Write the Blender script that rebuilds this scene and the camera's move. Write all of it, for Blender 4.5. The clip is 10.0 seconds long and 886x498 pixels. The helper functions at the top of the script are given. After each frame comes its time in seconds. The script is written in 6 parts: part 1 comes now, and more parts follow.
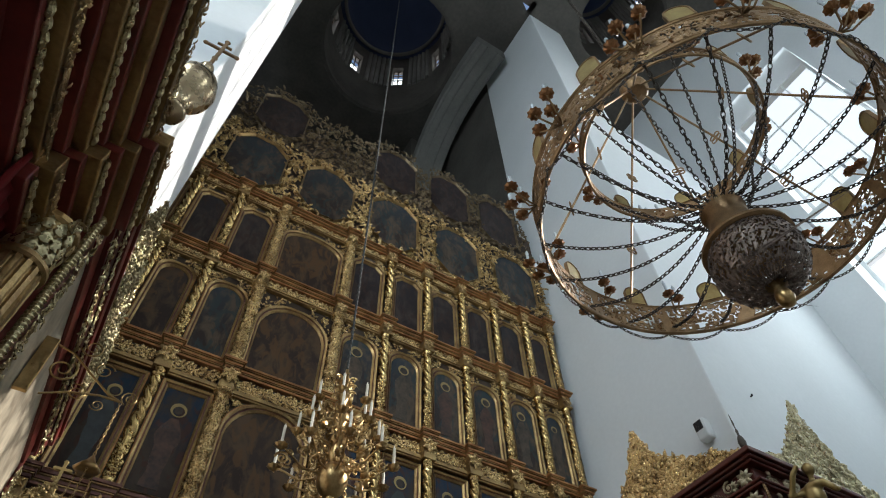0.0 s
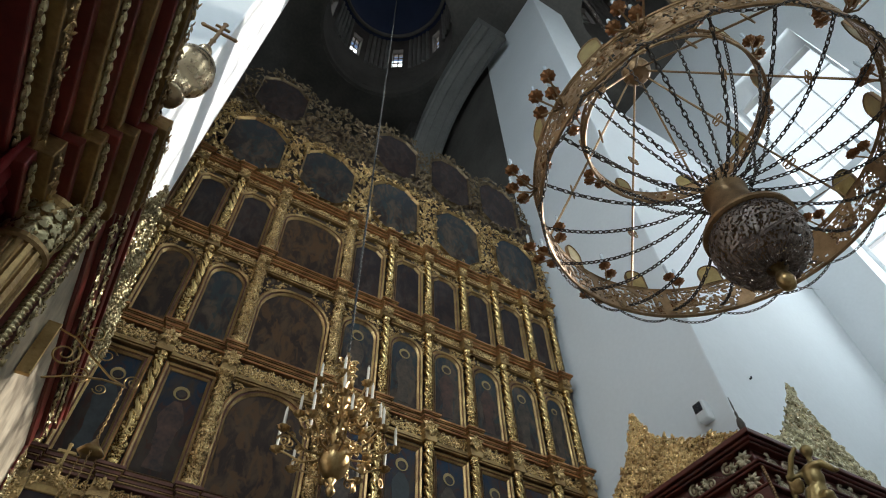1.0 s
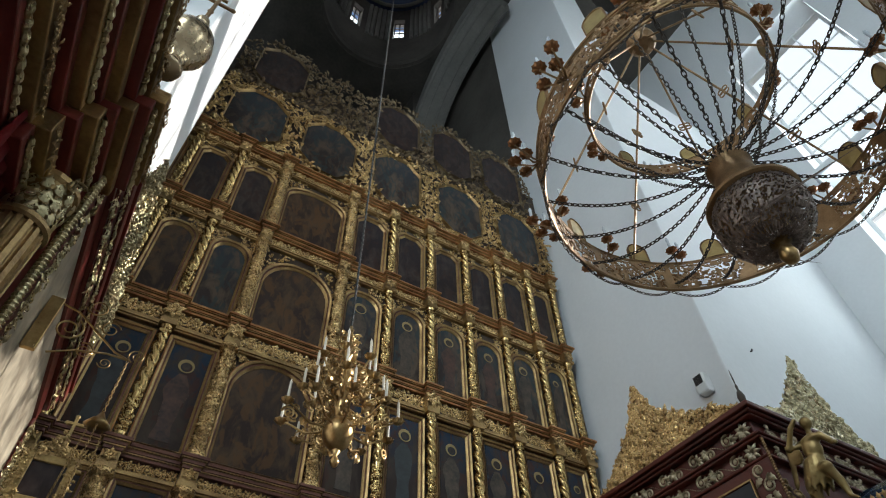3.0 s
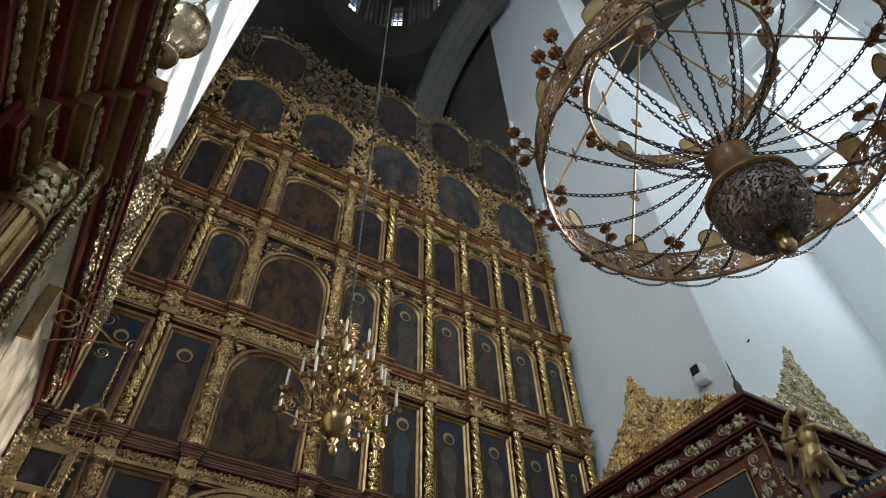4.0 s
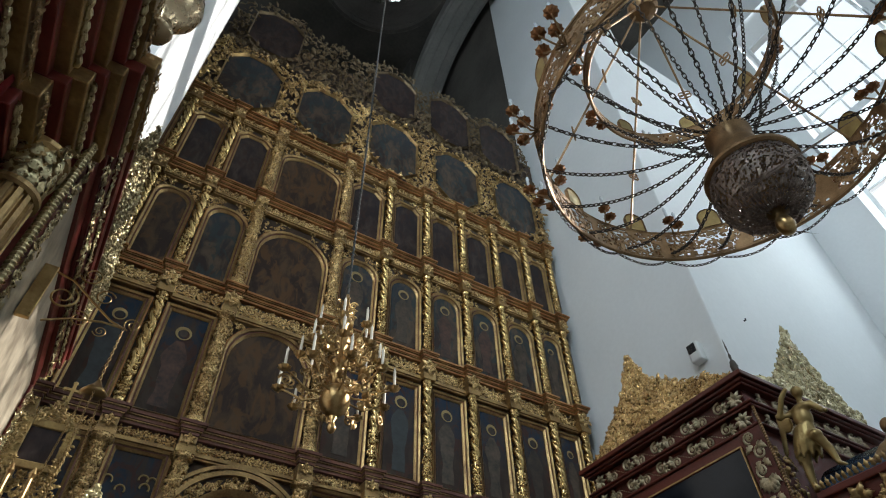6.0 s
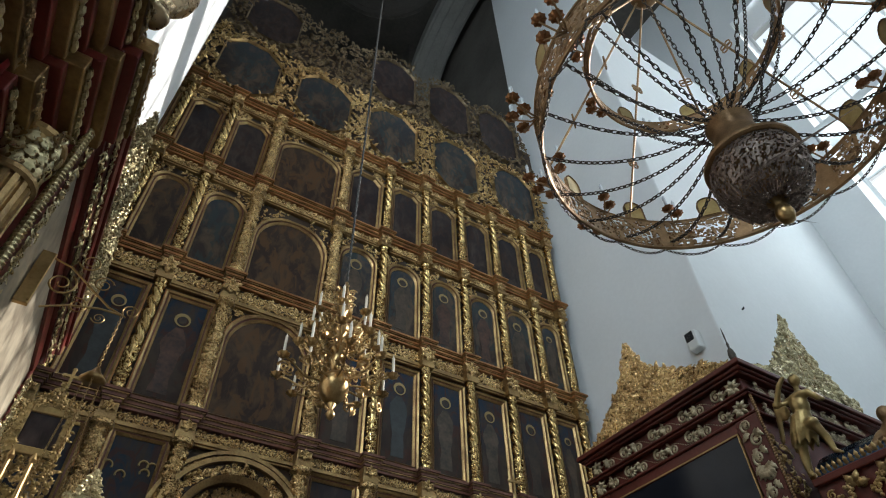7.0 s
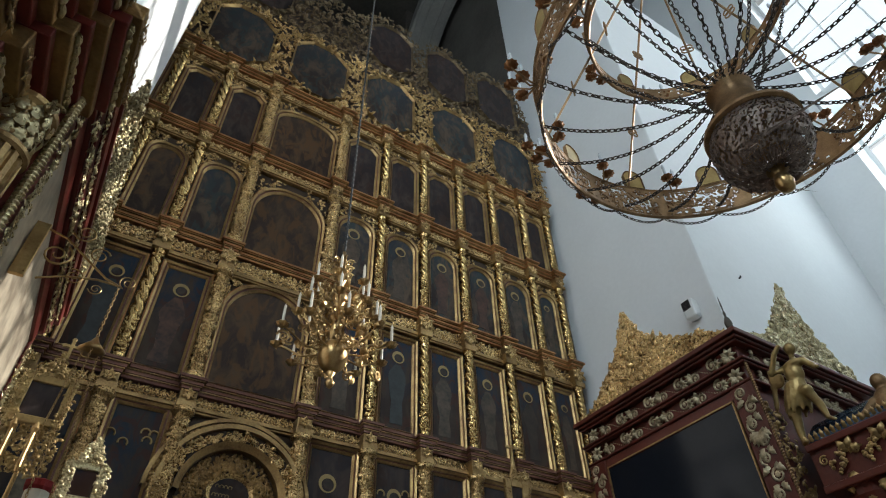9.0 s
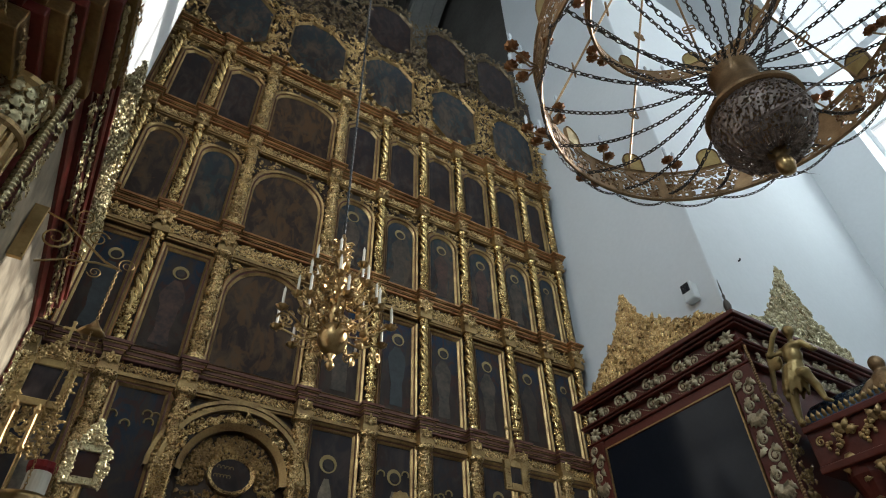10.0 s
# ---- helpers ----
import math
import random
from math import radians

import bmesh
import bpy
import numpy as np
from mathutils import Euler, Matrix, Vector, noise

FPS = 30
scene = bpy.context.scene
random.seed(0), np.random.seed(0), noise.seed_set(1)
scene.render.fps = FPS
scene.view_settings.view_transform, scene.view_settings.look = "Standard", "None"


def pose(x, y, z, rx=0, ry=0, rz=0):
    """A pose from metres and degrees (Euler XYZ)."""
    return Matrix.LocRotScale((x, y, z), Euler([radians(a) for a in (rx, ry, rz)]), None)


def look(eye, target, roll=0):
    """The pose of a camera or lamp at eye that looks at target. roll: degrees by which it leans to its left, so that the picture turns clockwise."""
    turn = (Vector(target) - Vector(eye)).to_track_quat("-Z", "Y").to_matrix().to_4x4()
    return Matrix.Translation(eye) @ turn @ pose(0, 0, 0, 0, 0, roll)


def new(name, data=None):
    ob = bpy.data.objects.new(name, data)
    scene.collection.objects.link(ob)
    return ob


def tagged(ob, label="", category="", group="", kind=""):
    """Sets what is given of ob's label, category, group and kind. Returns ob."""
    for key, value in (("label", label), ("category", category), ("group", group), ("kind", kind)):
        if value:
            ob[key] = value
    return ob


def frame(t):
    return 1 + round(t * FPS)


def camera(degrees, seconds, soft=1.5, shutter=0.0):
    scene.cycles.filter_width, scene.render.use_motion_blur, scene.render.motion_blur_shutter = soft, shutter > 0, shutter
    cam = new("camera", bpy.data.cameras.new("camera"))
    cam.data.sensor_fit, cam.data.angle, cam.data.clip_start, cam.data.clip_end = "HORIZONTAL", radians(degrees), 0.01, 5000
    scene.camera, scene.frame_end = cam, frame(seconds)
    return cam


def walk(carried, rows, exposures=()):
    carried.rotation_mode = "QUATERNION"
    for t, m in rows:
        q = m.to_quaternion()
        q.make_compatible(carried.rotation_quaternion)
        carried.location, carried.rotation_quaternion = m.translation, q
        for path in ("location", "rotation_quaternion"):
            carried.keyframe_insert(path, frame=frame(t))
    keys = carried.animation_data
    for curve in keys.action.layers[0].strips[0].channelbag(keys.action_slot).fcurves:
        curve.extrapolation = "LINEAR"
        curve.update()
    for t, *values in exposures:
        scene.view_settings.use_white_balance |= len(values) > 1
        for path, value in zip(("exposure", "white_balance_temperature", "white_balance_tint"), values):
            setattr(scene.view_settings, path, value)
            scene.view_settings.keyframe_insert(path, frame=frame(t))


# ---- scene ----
cam = camera(71.95, 10.0, soft=1.1)
ROWS = [
    (0, -0.006, -0.004, 1.472, 144.01, 1.23, -31.24),
    (0.5, -0.005, -0.004, 1.475, 143.32, 1.28, -31.12),
    (1, -0.005, -0.004, 1.477, 142.46, 1.23, -31.12),
    (1.5, -0.005, -0.004, 1.480, 141.79, 1.23, -31.14),
    (2, -0.004, -0.004, 1.483, 141.19, 1.18, -30.89),
    (2.5, -0.004, -0.003, 1.486, 140.57, 1.16, -31.06),
    (3, -0.003, -0.003, 1.489, 139.96, 1.11, -30.93),
    (4.5, -0.001, -0.001, 1.497, 138.51, 1.18, -31.29),
    (5, 0.000, 0.000, 1.500, 138.02, 1.19, -31.33),
    (6.5, 0.003, 0.003, 1.508, 136.41, 1.15, -31.38),
    (7, 0.004, 0.005, 1.511, 135.82, 1.11, -31.54),
    (7.5, 0.005, 0.006, 1.514, 135.27, 1.20, -31.52),
    (8, 0.006, 0.008, 1.517, 134.50, 1.29, -31.37),
    (8.5, 0.007, 0.010, 1.520, 133.73, 1.28, -31.63),
    (9, 0.009, 0.011, 1.523, 132.95, 1.32, -31.59),
    (9.5, 0.010, 0.013, 1.526, 132.11, 1.36, -31.58),
    (10, 0.012, 0.015, 1.528, 131.33, 1.35, -31.61),
]
walk(cam, [(t, pose(x, y, z, rx, ry, rz)) for t, x, y, z, rx, ry, rz in ROWS])

# ---- world, sun, daylight through the south windows and added fill lamps ----
world = bpy.data.worlds.new("world")
scene.world = world
world.use_nodes = True
_wn = world.node_tree.nodes
_sky = _wn.new("ShaderNodeTexSky")
_sky.sky_type = "NISHITA"
_sky.sun_disc = False
_sky.sun_elevation = radians(27)
_sky.sun_rotation = radians(99)
world.node_tree.links.new(_sky.outputs["Color"], _wn["Background"].inputs["Color"])
_wn["Background"].inputs["Strength"].default_value = 0.15

scene.view_settings.exposure = 0.38


def sun_lamp(strength, elevation, azimuth):
    data = bpy.data.lights.new("sun", "SUN")
    data.energy, data.angle, data.color = strength, radians(0.5), (1.0, 0.97, 0.90)
    ob = new("sun", data)
    e, a = radians(elevation), radians(azimuth)
    d = Vector((math.cos(e) * math.sin(a), math.cos(e) * math.cos(a), math.sin(e)))
    ob.matrix_world = Matrix.Translation(d * 60) @ (-d).to_track_quat("-Z", "Y").to_matrix().to_4x4()
    return ob


def window_light(x, y, z, w, h, direction, power, color=(0.79, 0.94, 1.0)):
    data = bpy.data.lights.new("window_light", "AREA")
    data.shape, data.size, data.size_y, data.energy, data.color = "RECTANGLE", w, h, power, color
    ob = new("window_light", data)
    ob.matrix_world = look((x, y, z), (x + direction[0], y + direction[1], z + direction[2]))
    return ob


SUN = sun_lamp(4.2, 27, 99)
window_light(18.36, 0.95, 15.2, 3.3, 6.6, (-1, 0.0, -0.1), 330)
window_light(18.36, 0.85, 23.2, 3.0, 7.4, (-1, 0.0, -0.3), 260)
# added fill lamps before the plain north and west walls, no windows behind
window_light(-8.9, -6.0, 16.0, 5.0, 9.0, (1, 0.42, -0.05), 2100, (0.74, 0.90, 1.0))
window_light(11.0, -12.9, 17.0, 5.0, 9.0, (-0.45, 1, -0.02), 620)
window_light(4.0, -12.9, 17.0, 5.0, 9.0, (0.35, 1, -0.05), 200)

# ---- materials ----
def mat(name, color, rough=0.6, metal=0.0, spread=0.25, scale=3.0, fine=40.0, bump=0.15, depth=0.01, second=None):
    """A surface with variation at two scales: large blotches and a fine grain, and a little relief."""
    m = bpy.data.materials.new(name)
    m.use_nodes = True
    n, l = m.node_tree.nodes, m.node_tree.links
    b = n["Principled BSDF"]
    b.inputs["Metallic"].default_value = metal
    tc = n.new("ShaderNodeTexCoord")
    big, small = n.new("ShaderNodeTexNoise"), n.new("ShaderNodeTexNoise")
    big.inputs["Scale"].default_value, big.inputs["Detail"].default_value = scale, 6
    small.inputs["Scale"].default_value, small.inputs["Detail"].default_value = fine, 4
    for k in (big, small):
        l.new(tc.outputs["Object"], k.inputs["Vector"])
    ramp = n.new("ShaderNodeValToRGB")
    c = Vector(color)
    s = Vector(second) if second else c * (1 - spread)
    ramp.color_ramp.elements[0].position, ramp.color_ramp.elements[1].position = 0.3, 0.7
    ramp.color_ramp.elements[0].color = (*s, 1)
    ramp.color_ramp.elements[1].color = (*c, 1)
    add = n.new("ShaderNodeMath")
    add.operation = "MULTIPLY_ADD"
    add.inputs[1].default_value = 0.35
    l.new(small.outputs["Fac"], add.inputs[0])
    sub = n.new("ShaderNodeMath")
    sub.operation = "MULTIPLY"
    sub.inputs[1].default_value = 0.65
    l.new(big.outputs["Fac"], sub.inputs[0])
    l.new(sub.outputs[0], add.inputs[2])
    l.new(add.outputs[0], ramp.inputs["Fac"])
    l.new(ramp.outputs["Color"], b.inputs["Base Color"])
    mr = n.new("ShaderNodeMapRange")
    mr.inputs["To Min"].default_value, mr.inputs["To Max"].default_value = max(0.03, rough - 0.12), min(1, rough + 0.12)
    l.new(small.outputs["Fac"], mr.inputs["Value"])
    l.new(mr.outputs["Result"], b.inputs["Roughness"])
    if bump:
        bp = n.new("ShaderNodeBump")
        bp.inputs["Strength"].default_value, bp.inputs["Distance"].default_value = bump, depth
        l.new(small.outputs["Fac"], bp.inputs["Height"])
        l.new(bp.outputs["Normal"], b.inputs["Normal"])
    return m


def painting_mat(name, top, low, robe, accent, seed):
    """An old darkened oil painting: a sky field over a brown ground, with cloudy patches of robe colour, under varnish."""
    m = bpy.data.materials.new(name)
    m.use_nodes = True
    n, l = m.node_tree.nodes, m.node_tree.links
    b = n["Principled BSDF"]
    tc = n.new("ShaderNodeTexCoord")
    sep = n.new("ShaderNodeSeparateXYZ")
    l.new(tc.outputs["Generated"], sep.inputs[0])
    ramp = n.new("ShaderNodeValToRGB")
    ramp.color_ramp.elements[0].color, ramp.color_ramp.elements[1].color = (*low, 1), (*top, 1)
    ramp.color_ramp.elements[0].position, ramp.color_ramp.elements[1].position = 0.30, 0.92
    l.new(sep.outputs["Z"], ramp.inputs["Fac"])
    noi = n.new("ShaderNodeTexNoise")
    noi.noise_dimensions = "4D"
    noi.inputs["W"].default_value, noi.inputs["Scale"].default_value, noi.inputs["Detail"].default_value = seed, 3.2, 7
    noi.inputs["Distortion"].default_value, noi.inputs["Roughness"].default_value = 0.9, 0.62
    squash = n.new("ShaderNodeVectorMath")
    squash.operation = "MULTIPLY"
    squash.inputs[1].default_value = (1.0, 1.0, 0.5)
    inf = n.new("ShaderNodeObjectInfo")
    off = n.new("ShaderNodeVectorMath")
    off.operation = "MULTIPLY_ADD"
    off.inputs[1].default_value = (37.0, 11.0, 23.0)
    l.new(inf.outputs["Random"], off.inputs[0])
    l.new(tc.outputs["Object"], off.inputs[2])
    l.new(off.outputs[0], squash.inputs[0])
    l.new(squash.outputs[0], noi.inputs["Vector"])
    mask = n.new("ShaderNodeValToRGB")
    mask.color_ramp.elements[0].position, mask.color_ramp.elements[1].position = 0.45, 0.60
    l.new(noi.outputs["Fac"], mask.inputs["Fac"])
    mix = n.new("ShaderNodeMix")
    mix.data_type = "RGBA"
    l.new(mask.outputs["Color"], mix.inputs["Factor"])
    l.new(ramp.outputs["Color"], mix.inputs["A"])
    mix.inputs["B"].default_value = (*robe, 1)
    folds = n.new("ShaderNodeTexNoise")
    folds.inputs["Scale"].default_value, folds.inputs["Detail"].default_value, folds.inputs["Distortion"].default_value = 4.6, 5, 1.6
    l.new(squash.outputs[0], folds.inputs["Vector"])
    spots = n.new("ShaderNodeValToRGB")
    spots.color_ramp.elements[0].position, spots.color_ramp.elements[1].position = 0.52, 0.60
    spots.color_ramp.elements[1].color = (0.75, 0.75, 0.75, 1)
    l.new(folds.outputs["Fac"], spots.inputs["Fac"])
    tint = n.new("ShaderNodeMix")
    tint.data_type = "RGBA"
    l.new(spots.outputs["Color"], tint.inputs["Factor"])
    l.new(mix.outputs["Result"], tint.inputs["A"])
    tint.inputs["B"].default_value = (*accent, 1)
    l.new(tint.outputs["Result"], b.inputs["Base Color"])
    b.inputs["Roughness"].default_value = 0.5
    b.inputs["Specular IOR Level"].default_value = 0.22
    bp = n.new("ShaderNodeBump")
    bp.inputs["Strength"].default_value, bp.inputs["Distance"].default_value = 0.15, 0.01
    l.new(noi.outputs["Fac"], bp.inputs["Height"])
    l.new(bp.outputs["Normal"], b.inputs["Normal"])
    return m


PLASTER = mat("white_plaster", (0.78, 0.79, 0.80), 0.9, spread=0.10, scale=0.35, fine=9, bump=0.12, depth=0.02)
STONE = mat("dark_mottled_vault_plaster", (0.12, 0.105, 0.09), 0.92, spread=0.6, scale=0.5, fine=6, bump=0.3, depth=0.05)
STONE_PALE = mat("pale_vault_stone", (0.23, 0.22, 0.20), 0.9, spread=0.4, scale=1.0, fine=9, bump=0.3, depth=0.04)
DOME_BLUE = mat("dark_blue_dome_paint", (0.05, 0.07, 0.14), 0.8, spread=0.35, scale=0.6, fine=8)
FLOOR = mat("polished_stone_floor", (0.46, 0.42, 0.37), 0.35, spread=0.3, scale=0.8, fine=20)
GOLD = mat("bright_leaf_gold", (0.84, 0.59, 0.27), 0.28, 0.95, spread=0.5, scale=4, fine=45, bump=0.6, depth=0.015, second=(0.20, 0.105, 0.04))
GOLD_OLD = mat("aged_matt_gilding", (0.54, 0.36, 0.15), 0.38, 0.8, spread=0.5, scale=4, fine=45, bump=0.35, depth=0.012, second=(0.17, 0.095, 0.045))
GOLD_PALE = mat("pale_silvery_gilding", (0.72, 0.62, 0.38), 0.3, 1.0, spread=0.5, scale=6, fine=60, bump=0.5, depth=0.01, second=(0.33, 0.25, 0.12))
# darker gilding for the top rows; the weaker light there is in its colour
GOLD_DIM = mat("dim_top_gilding", (0.30, 0.22, 0.13), 0.5, 0.75, spread=0.5, scale=4, fine=45, bump=0.5, depth=0.012, second=(0.09, 0.06, 0.035))
BRONZE = mat("dull_bronze", (0.41, 0.25, 0.125), 0.48, 0.8, spread=0.5, scale=6, fine=60, bump=0.3, depth=0.006, second=(0.17, 0.10, 0.05))
IRON = mat("dark_chain_iron", (0.10, 0.078, 0.062), 0.5, 0.6, spread=0.5, scale=9, fine=60)
BRASS = mat("polished_brass", (0.54, 0.37, 0.17), 0.33, 1.0, spread=0.4, scale=8, fine=50, bump=0.2, depth=0.004, second=(0.26, 0.15, 0.06))
STATUE_GOLD = mat("dull_gilded_statue", (0.40, 0.29, 0.12), 0.42, 0.8, spread=0.4, scale=6, fine=40, bump=0.15, depth=0.004, second=(0.24, 0.15, 0.06))
RED_LEDGE = mat("gilded_red_brown_ledge", (0.54, 0.27, 0.10), 0.40, 0.55, spread=0.5, scale=4, fine=40, bump=0.3, depth=0.008, second=(0.20, 0.075, 0.03))
LEDGE_DARK = mat("dark_red_brown_ledge", (0.20, 0.085, 0.05), 0.42, 0.2, spread=0.5, scale=4, fine=40, bump=0.3, depth=0.008, second=(0.10, 0.03, 0.025))
DARK_WOOD = mat("dark_backing_wood", (0.075, 0.045, 0.028), 0.6, spread=0.5, scale=3, fine=30)
MAHOGANY = mat("varnished_mahogany", (0.125, 0.026, 0.016), 0.34, spread=0.5, scale=2.5, fine=50, bump=0.12, depth=0.004)
MAHOGANY.node_tree.nodes["Principled BSDF"].inputs["Specular IOR Level"].default_value = 0.22
RED_WOOD = mat("dark_red_painted_wood", (0.20, 0.028, 0.022), 0.35, spread=0.5, scale=3, fine=40)
RED_CLOTH = mat("red_velvet", (0.30, 0.014, 0.014), 0.85, spread=0.5, scale=3, fine=30, bump=0.3)
MARBLED = mat("veined_cream_panel", (0.56, 0.48, 0.36), 0.45, spread=0.3, scale=5, fine=16, second=(0.13, 0.10, 0.07))
BLACK = mat("black_metal", (0.02, 0.02, 0.02), 0.5, spread=0.3)
CANDLE = mat("ivory_candle_tube", (0.62, 0.56, 0.46), 0.5, spread=0.08, scale=8, fine=30, bump=0.03)
WHITE_PLASTIC = mat("white_plastic", (0.75, 0.76, 0.76), 0.4, spread=0.06)
DARK_PLASTIC = mat("dark_plastic", (0.03, 0.03, 0.035), 0.25, spread=0.2)
BLUE_SATIN = mat("blue_glazed_roof", (0.07, 0.11, 0.17), 0.15, 0.4, spread=0.3, scale=2, fine=20, bump=0.05)
DARK_GLASS = mat("dark_glossy_glazing", (0.012, 0.014, 0.02), 0.06, 0.0, spread=0.3, bump=0.02)
DARK_GLASS.node_tree.nodes["Principled BSDF"].inputs["Specular IOR Level"].default_value = 0.16
HALO = mat("thin_gilt_halo", (0.44, 0.32, 0.14), 0.5, 0.45, spread=0.4, bump=0.2)
FLESH_DARK = mat("dark_robe_paint", (0.055, 0.033, 0.022), 0.5, spread=0.9, scale=5, fine=20)
ROBE_PALE = mat("pale_robe_paint", (0.10, 0.066, 0.042), 0.5, spread=0.9, scale=5, fine=20)
ROBE_RED = mat("brown_red_robe_paint", (0.10, 0.04, 0.024), 0.5, spread=0.9, scale=5, fine=20)
ROBE_BLUE = mat("slate_robe_paint", (0.035, 0.042, 0.046), 0.5, spread=0.6, scale=5, fine=20)
LAMP_GLOW = bpy.data.materials.new("window_daylight")
LAMP_GLOW.use_nodes = True
LAMP_GLOW.node_tree.nodes["Principled BSDF"].inputs["Emission Color"].default_value = (0.85, 0.93, 1.0, 1)
LAMP_GLOW.node_tree.nodes["Principled BSDF"].inputs["Emission Strength"].default_value = 2.4
SKY_GLOW = bpy.data.materials.new("pale_sky")
SKY_GLOW.use_nodes = True
SKY_GLOW.node_tree.nodes["Principled BSDF"].inputs["Emission Color"].default_value = (0.88, 0.95, 1.0, 1)
SKY_GLOW.node_tree.nodes["Principled BSDF"].inputs["Emission Strength"].default_value = 0.62
PAINT_BLUE = painting_mat("blue_ground_painting", (0.013, 0.030, 0.056), (0.032, 0.020, 0.016), (0.052, 0.036, 0.026), (0.060, 0.022, 0.014), 1.0)
PAINT_SLATE = painting_mat("slate_ground_painting", (0.032, 0.040, 0.050), (0.032, 0.021, 0.018), (0.10, 0.072, 0.05), (0.028, 0.045, 0.05), 5.0)
PAINT_BROWN = painting_mat("brown_ground_painting", (0.05, 0.034, 0.026), (0.034, 0.021, 0.017), (0.10, 0.062, 0.036), (0.12, 0.062, 0.026), 9.0)
PAINT_DARK = painting_mat("darkened_painting", (0.026, 0.022, 0.025), (0.018, 0.012, 0.012), (0.055, 0.04, 0.036), (0.042, 0.022, 0.016), 13.0)


SPRAY_GOLD = mat("dull_silvered_carving", (0.50, 0.42, 0.28), 0.4, 0.75, spread=0.5, scale=6, fine=60, bump=0.4, depth=0.008, second=(0.20, 0.15, 0.09))
BANNER_GOLD = mat("dull_yellow_gilding", (0.44, 0.31, 0.12), 0.5, 0.6, spread=0.5, scale=6, fine=45, bump=0.3, depth=0.006, second=(0.18, 0.12, 0.05))
GOLD_TWIST = mat("burnished_twisted_gilding", (0.86, 0.62, 0.27), 0.24, 0.95, spread=0.5, scale=7, fine=40, bump=0.2, depth=0.006, second=(0.30, 0.17, 0.06))
ROBE_TAN = mat("tan_robe_paint", (0.27, 0.21, 0.14), 0.5, spread=0.7, scale=6, fine=24)
ONION_GOLD = mat("smooth_worn_brass", (0.62, 0.46, 0.28), 0.28, 0.9, spread=0.3, scale=5, fine=30, bump=0.03, depth=0.002)


# ---- mesh helpers ----
def mesh_object(name, bm, material, smooth=False):
    me = bpy.data.meshes.new(name)
    bm.to_mesh(me)
    bm.free()
    if material:
        me.materials.append(material)
    if smooth:
        me.shade_smooth()
    return new(name, me)


def part(name, bm, material, parent=None, label="", smooth=False):
    """Links a bmesh as one mesh object under a thing or under a part."""
    ob = mesh_object(name, bm, material, smooth)
    if parent:
        ob.parent = parent
        ob.matrix_parent_inverse = parent.matrix_basis.inverted() if not parent.parent else (parent.parent.matrix_basis @ parent.matrix_basis).inverted()
    if label:
        ob["label"] = label
    return ob


def shared(name, me, parent, m, label=""):
    """One more object on a mesh that alike pieces share, under a parent that stands at the origin."""
    ob = new(name, me)
    ob.parent = parent
    ob.matrix_basis = m
    if label:
        ob["label"] = label
    return ob


def thing(name, label, category, group="", kind=""):
    return tagged(new(name), label, category, group, kind)


def box(bm, x0, x1, y0, y1, z0, z1, bevel=0.0):
    v = [bm.verts.new((x, y, z)) for x in (x0, x1) for y in (y0, y1) for z in (z0, z1)]
    f = [bm.faces.new([v[i] for i in q]) for q in ((0, 1, 3, 2), (4, 6, 7, 5), (0, 4, 5, 1), (2, 3, 7, 6), (0, 2, 6, 4), (1, 5, 7, 3))]
    if bevel:
        edges = {e for q in f for e in q.edges}
        bmesh.ops.bevel(bm, geom=list(edges), offset=bevel, segments=2, profile=0.5, affect="EDGES")
    return bm


def boxes(*rows, bevel=0.0):
    bm = bmesh.new()
    for r in rows:
        box(bm, *r, bevel=bevel)
    return bm


def lathe(bm, profile, segments=20, m=Matrix(), wobble=None):
    """A turned shape from (radius, height) pairs, bottom to top."""
    rings = []
    for r, z in profile:
        ring = []
        for i in range(segments):
            a = 2 * math.pi * i / segments
            rr = r * (1 + (wobble(a, z) if wobble else 0))
            ring.append(bm.verts.new(m @ Vector((rr * math.cos(a), rr * math.sin(a), z))))
        rings.append(ring)
    for a, b in zip(rings, rings[1:]):
        for i in range(segments):
            j = (i + 1) % segments
            bm.faces.new((a[i], a[j], b[j], b[i]))
    bm.faces.new(rings[0][::-1])
    bm.faces.new(rings[-1])
    return bm


def tube(bm, points, radius, sides=6):
    """A round bar along points; radius one number, or one for each point."""
    pts = [Vector(p) for p in points]
    rad = radius if isinstance(radius, (list, tuple)) else [radius] * len(pts)
    rings = []
    up = Vector((0.31, 0.17, 0.93))
    for i, p in enumerate(pts):
        d = (pts[min(i + 1, len(pts) - 1)] - pts[max(i - 1, 0)]).normalized()
        u = d.cross(up)
        if u.length < 0.05:
            u = d.cross(Vector((1, 0, 0)))
        u.normalize()
        w = d.cross(u)
        rings.append([bm.verts.new(p + rad[i] * (math.cos(2 * math.pi * k / sides) * u + math.sin(2 * math.pi * k / sides) * w)) for k in range(sides)])
    for a, b in zip(rings, rings[1:]):
        for k in range(sides):
            j = (k + 1) % sides
            bm.faces.new((a[k], a[j], b[j], b[k]))
    bm.faces.new(rings[0][::-1])
    bm.faces.new(rings[-1])
    return bm


def prism(bm, outline, y0, y1, m=Matrix()):
    """A flat outline of (x, z) pairs, thick from y0 to y1."""
    a = [bm.verts.new(m @ Vector((x, y0, z))) for x, z in outline]
    b = [bm.verts.new(m @ Vector((x, y1, z))) for x, z in outline]
    bm.faces.new(a)
    bm.faces.new(b[::-1])
    for i in range(len(outline)):
        j = (i + 1) % len(outline)
        bm.faces.new((a[j], a[i], b[i], b[j]))
    return bm


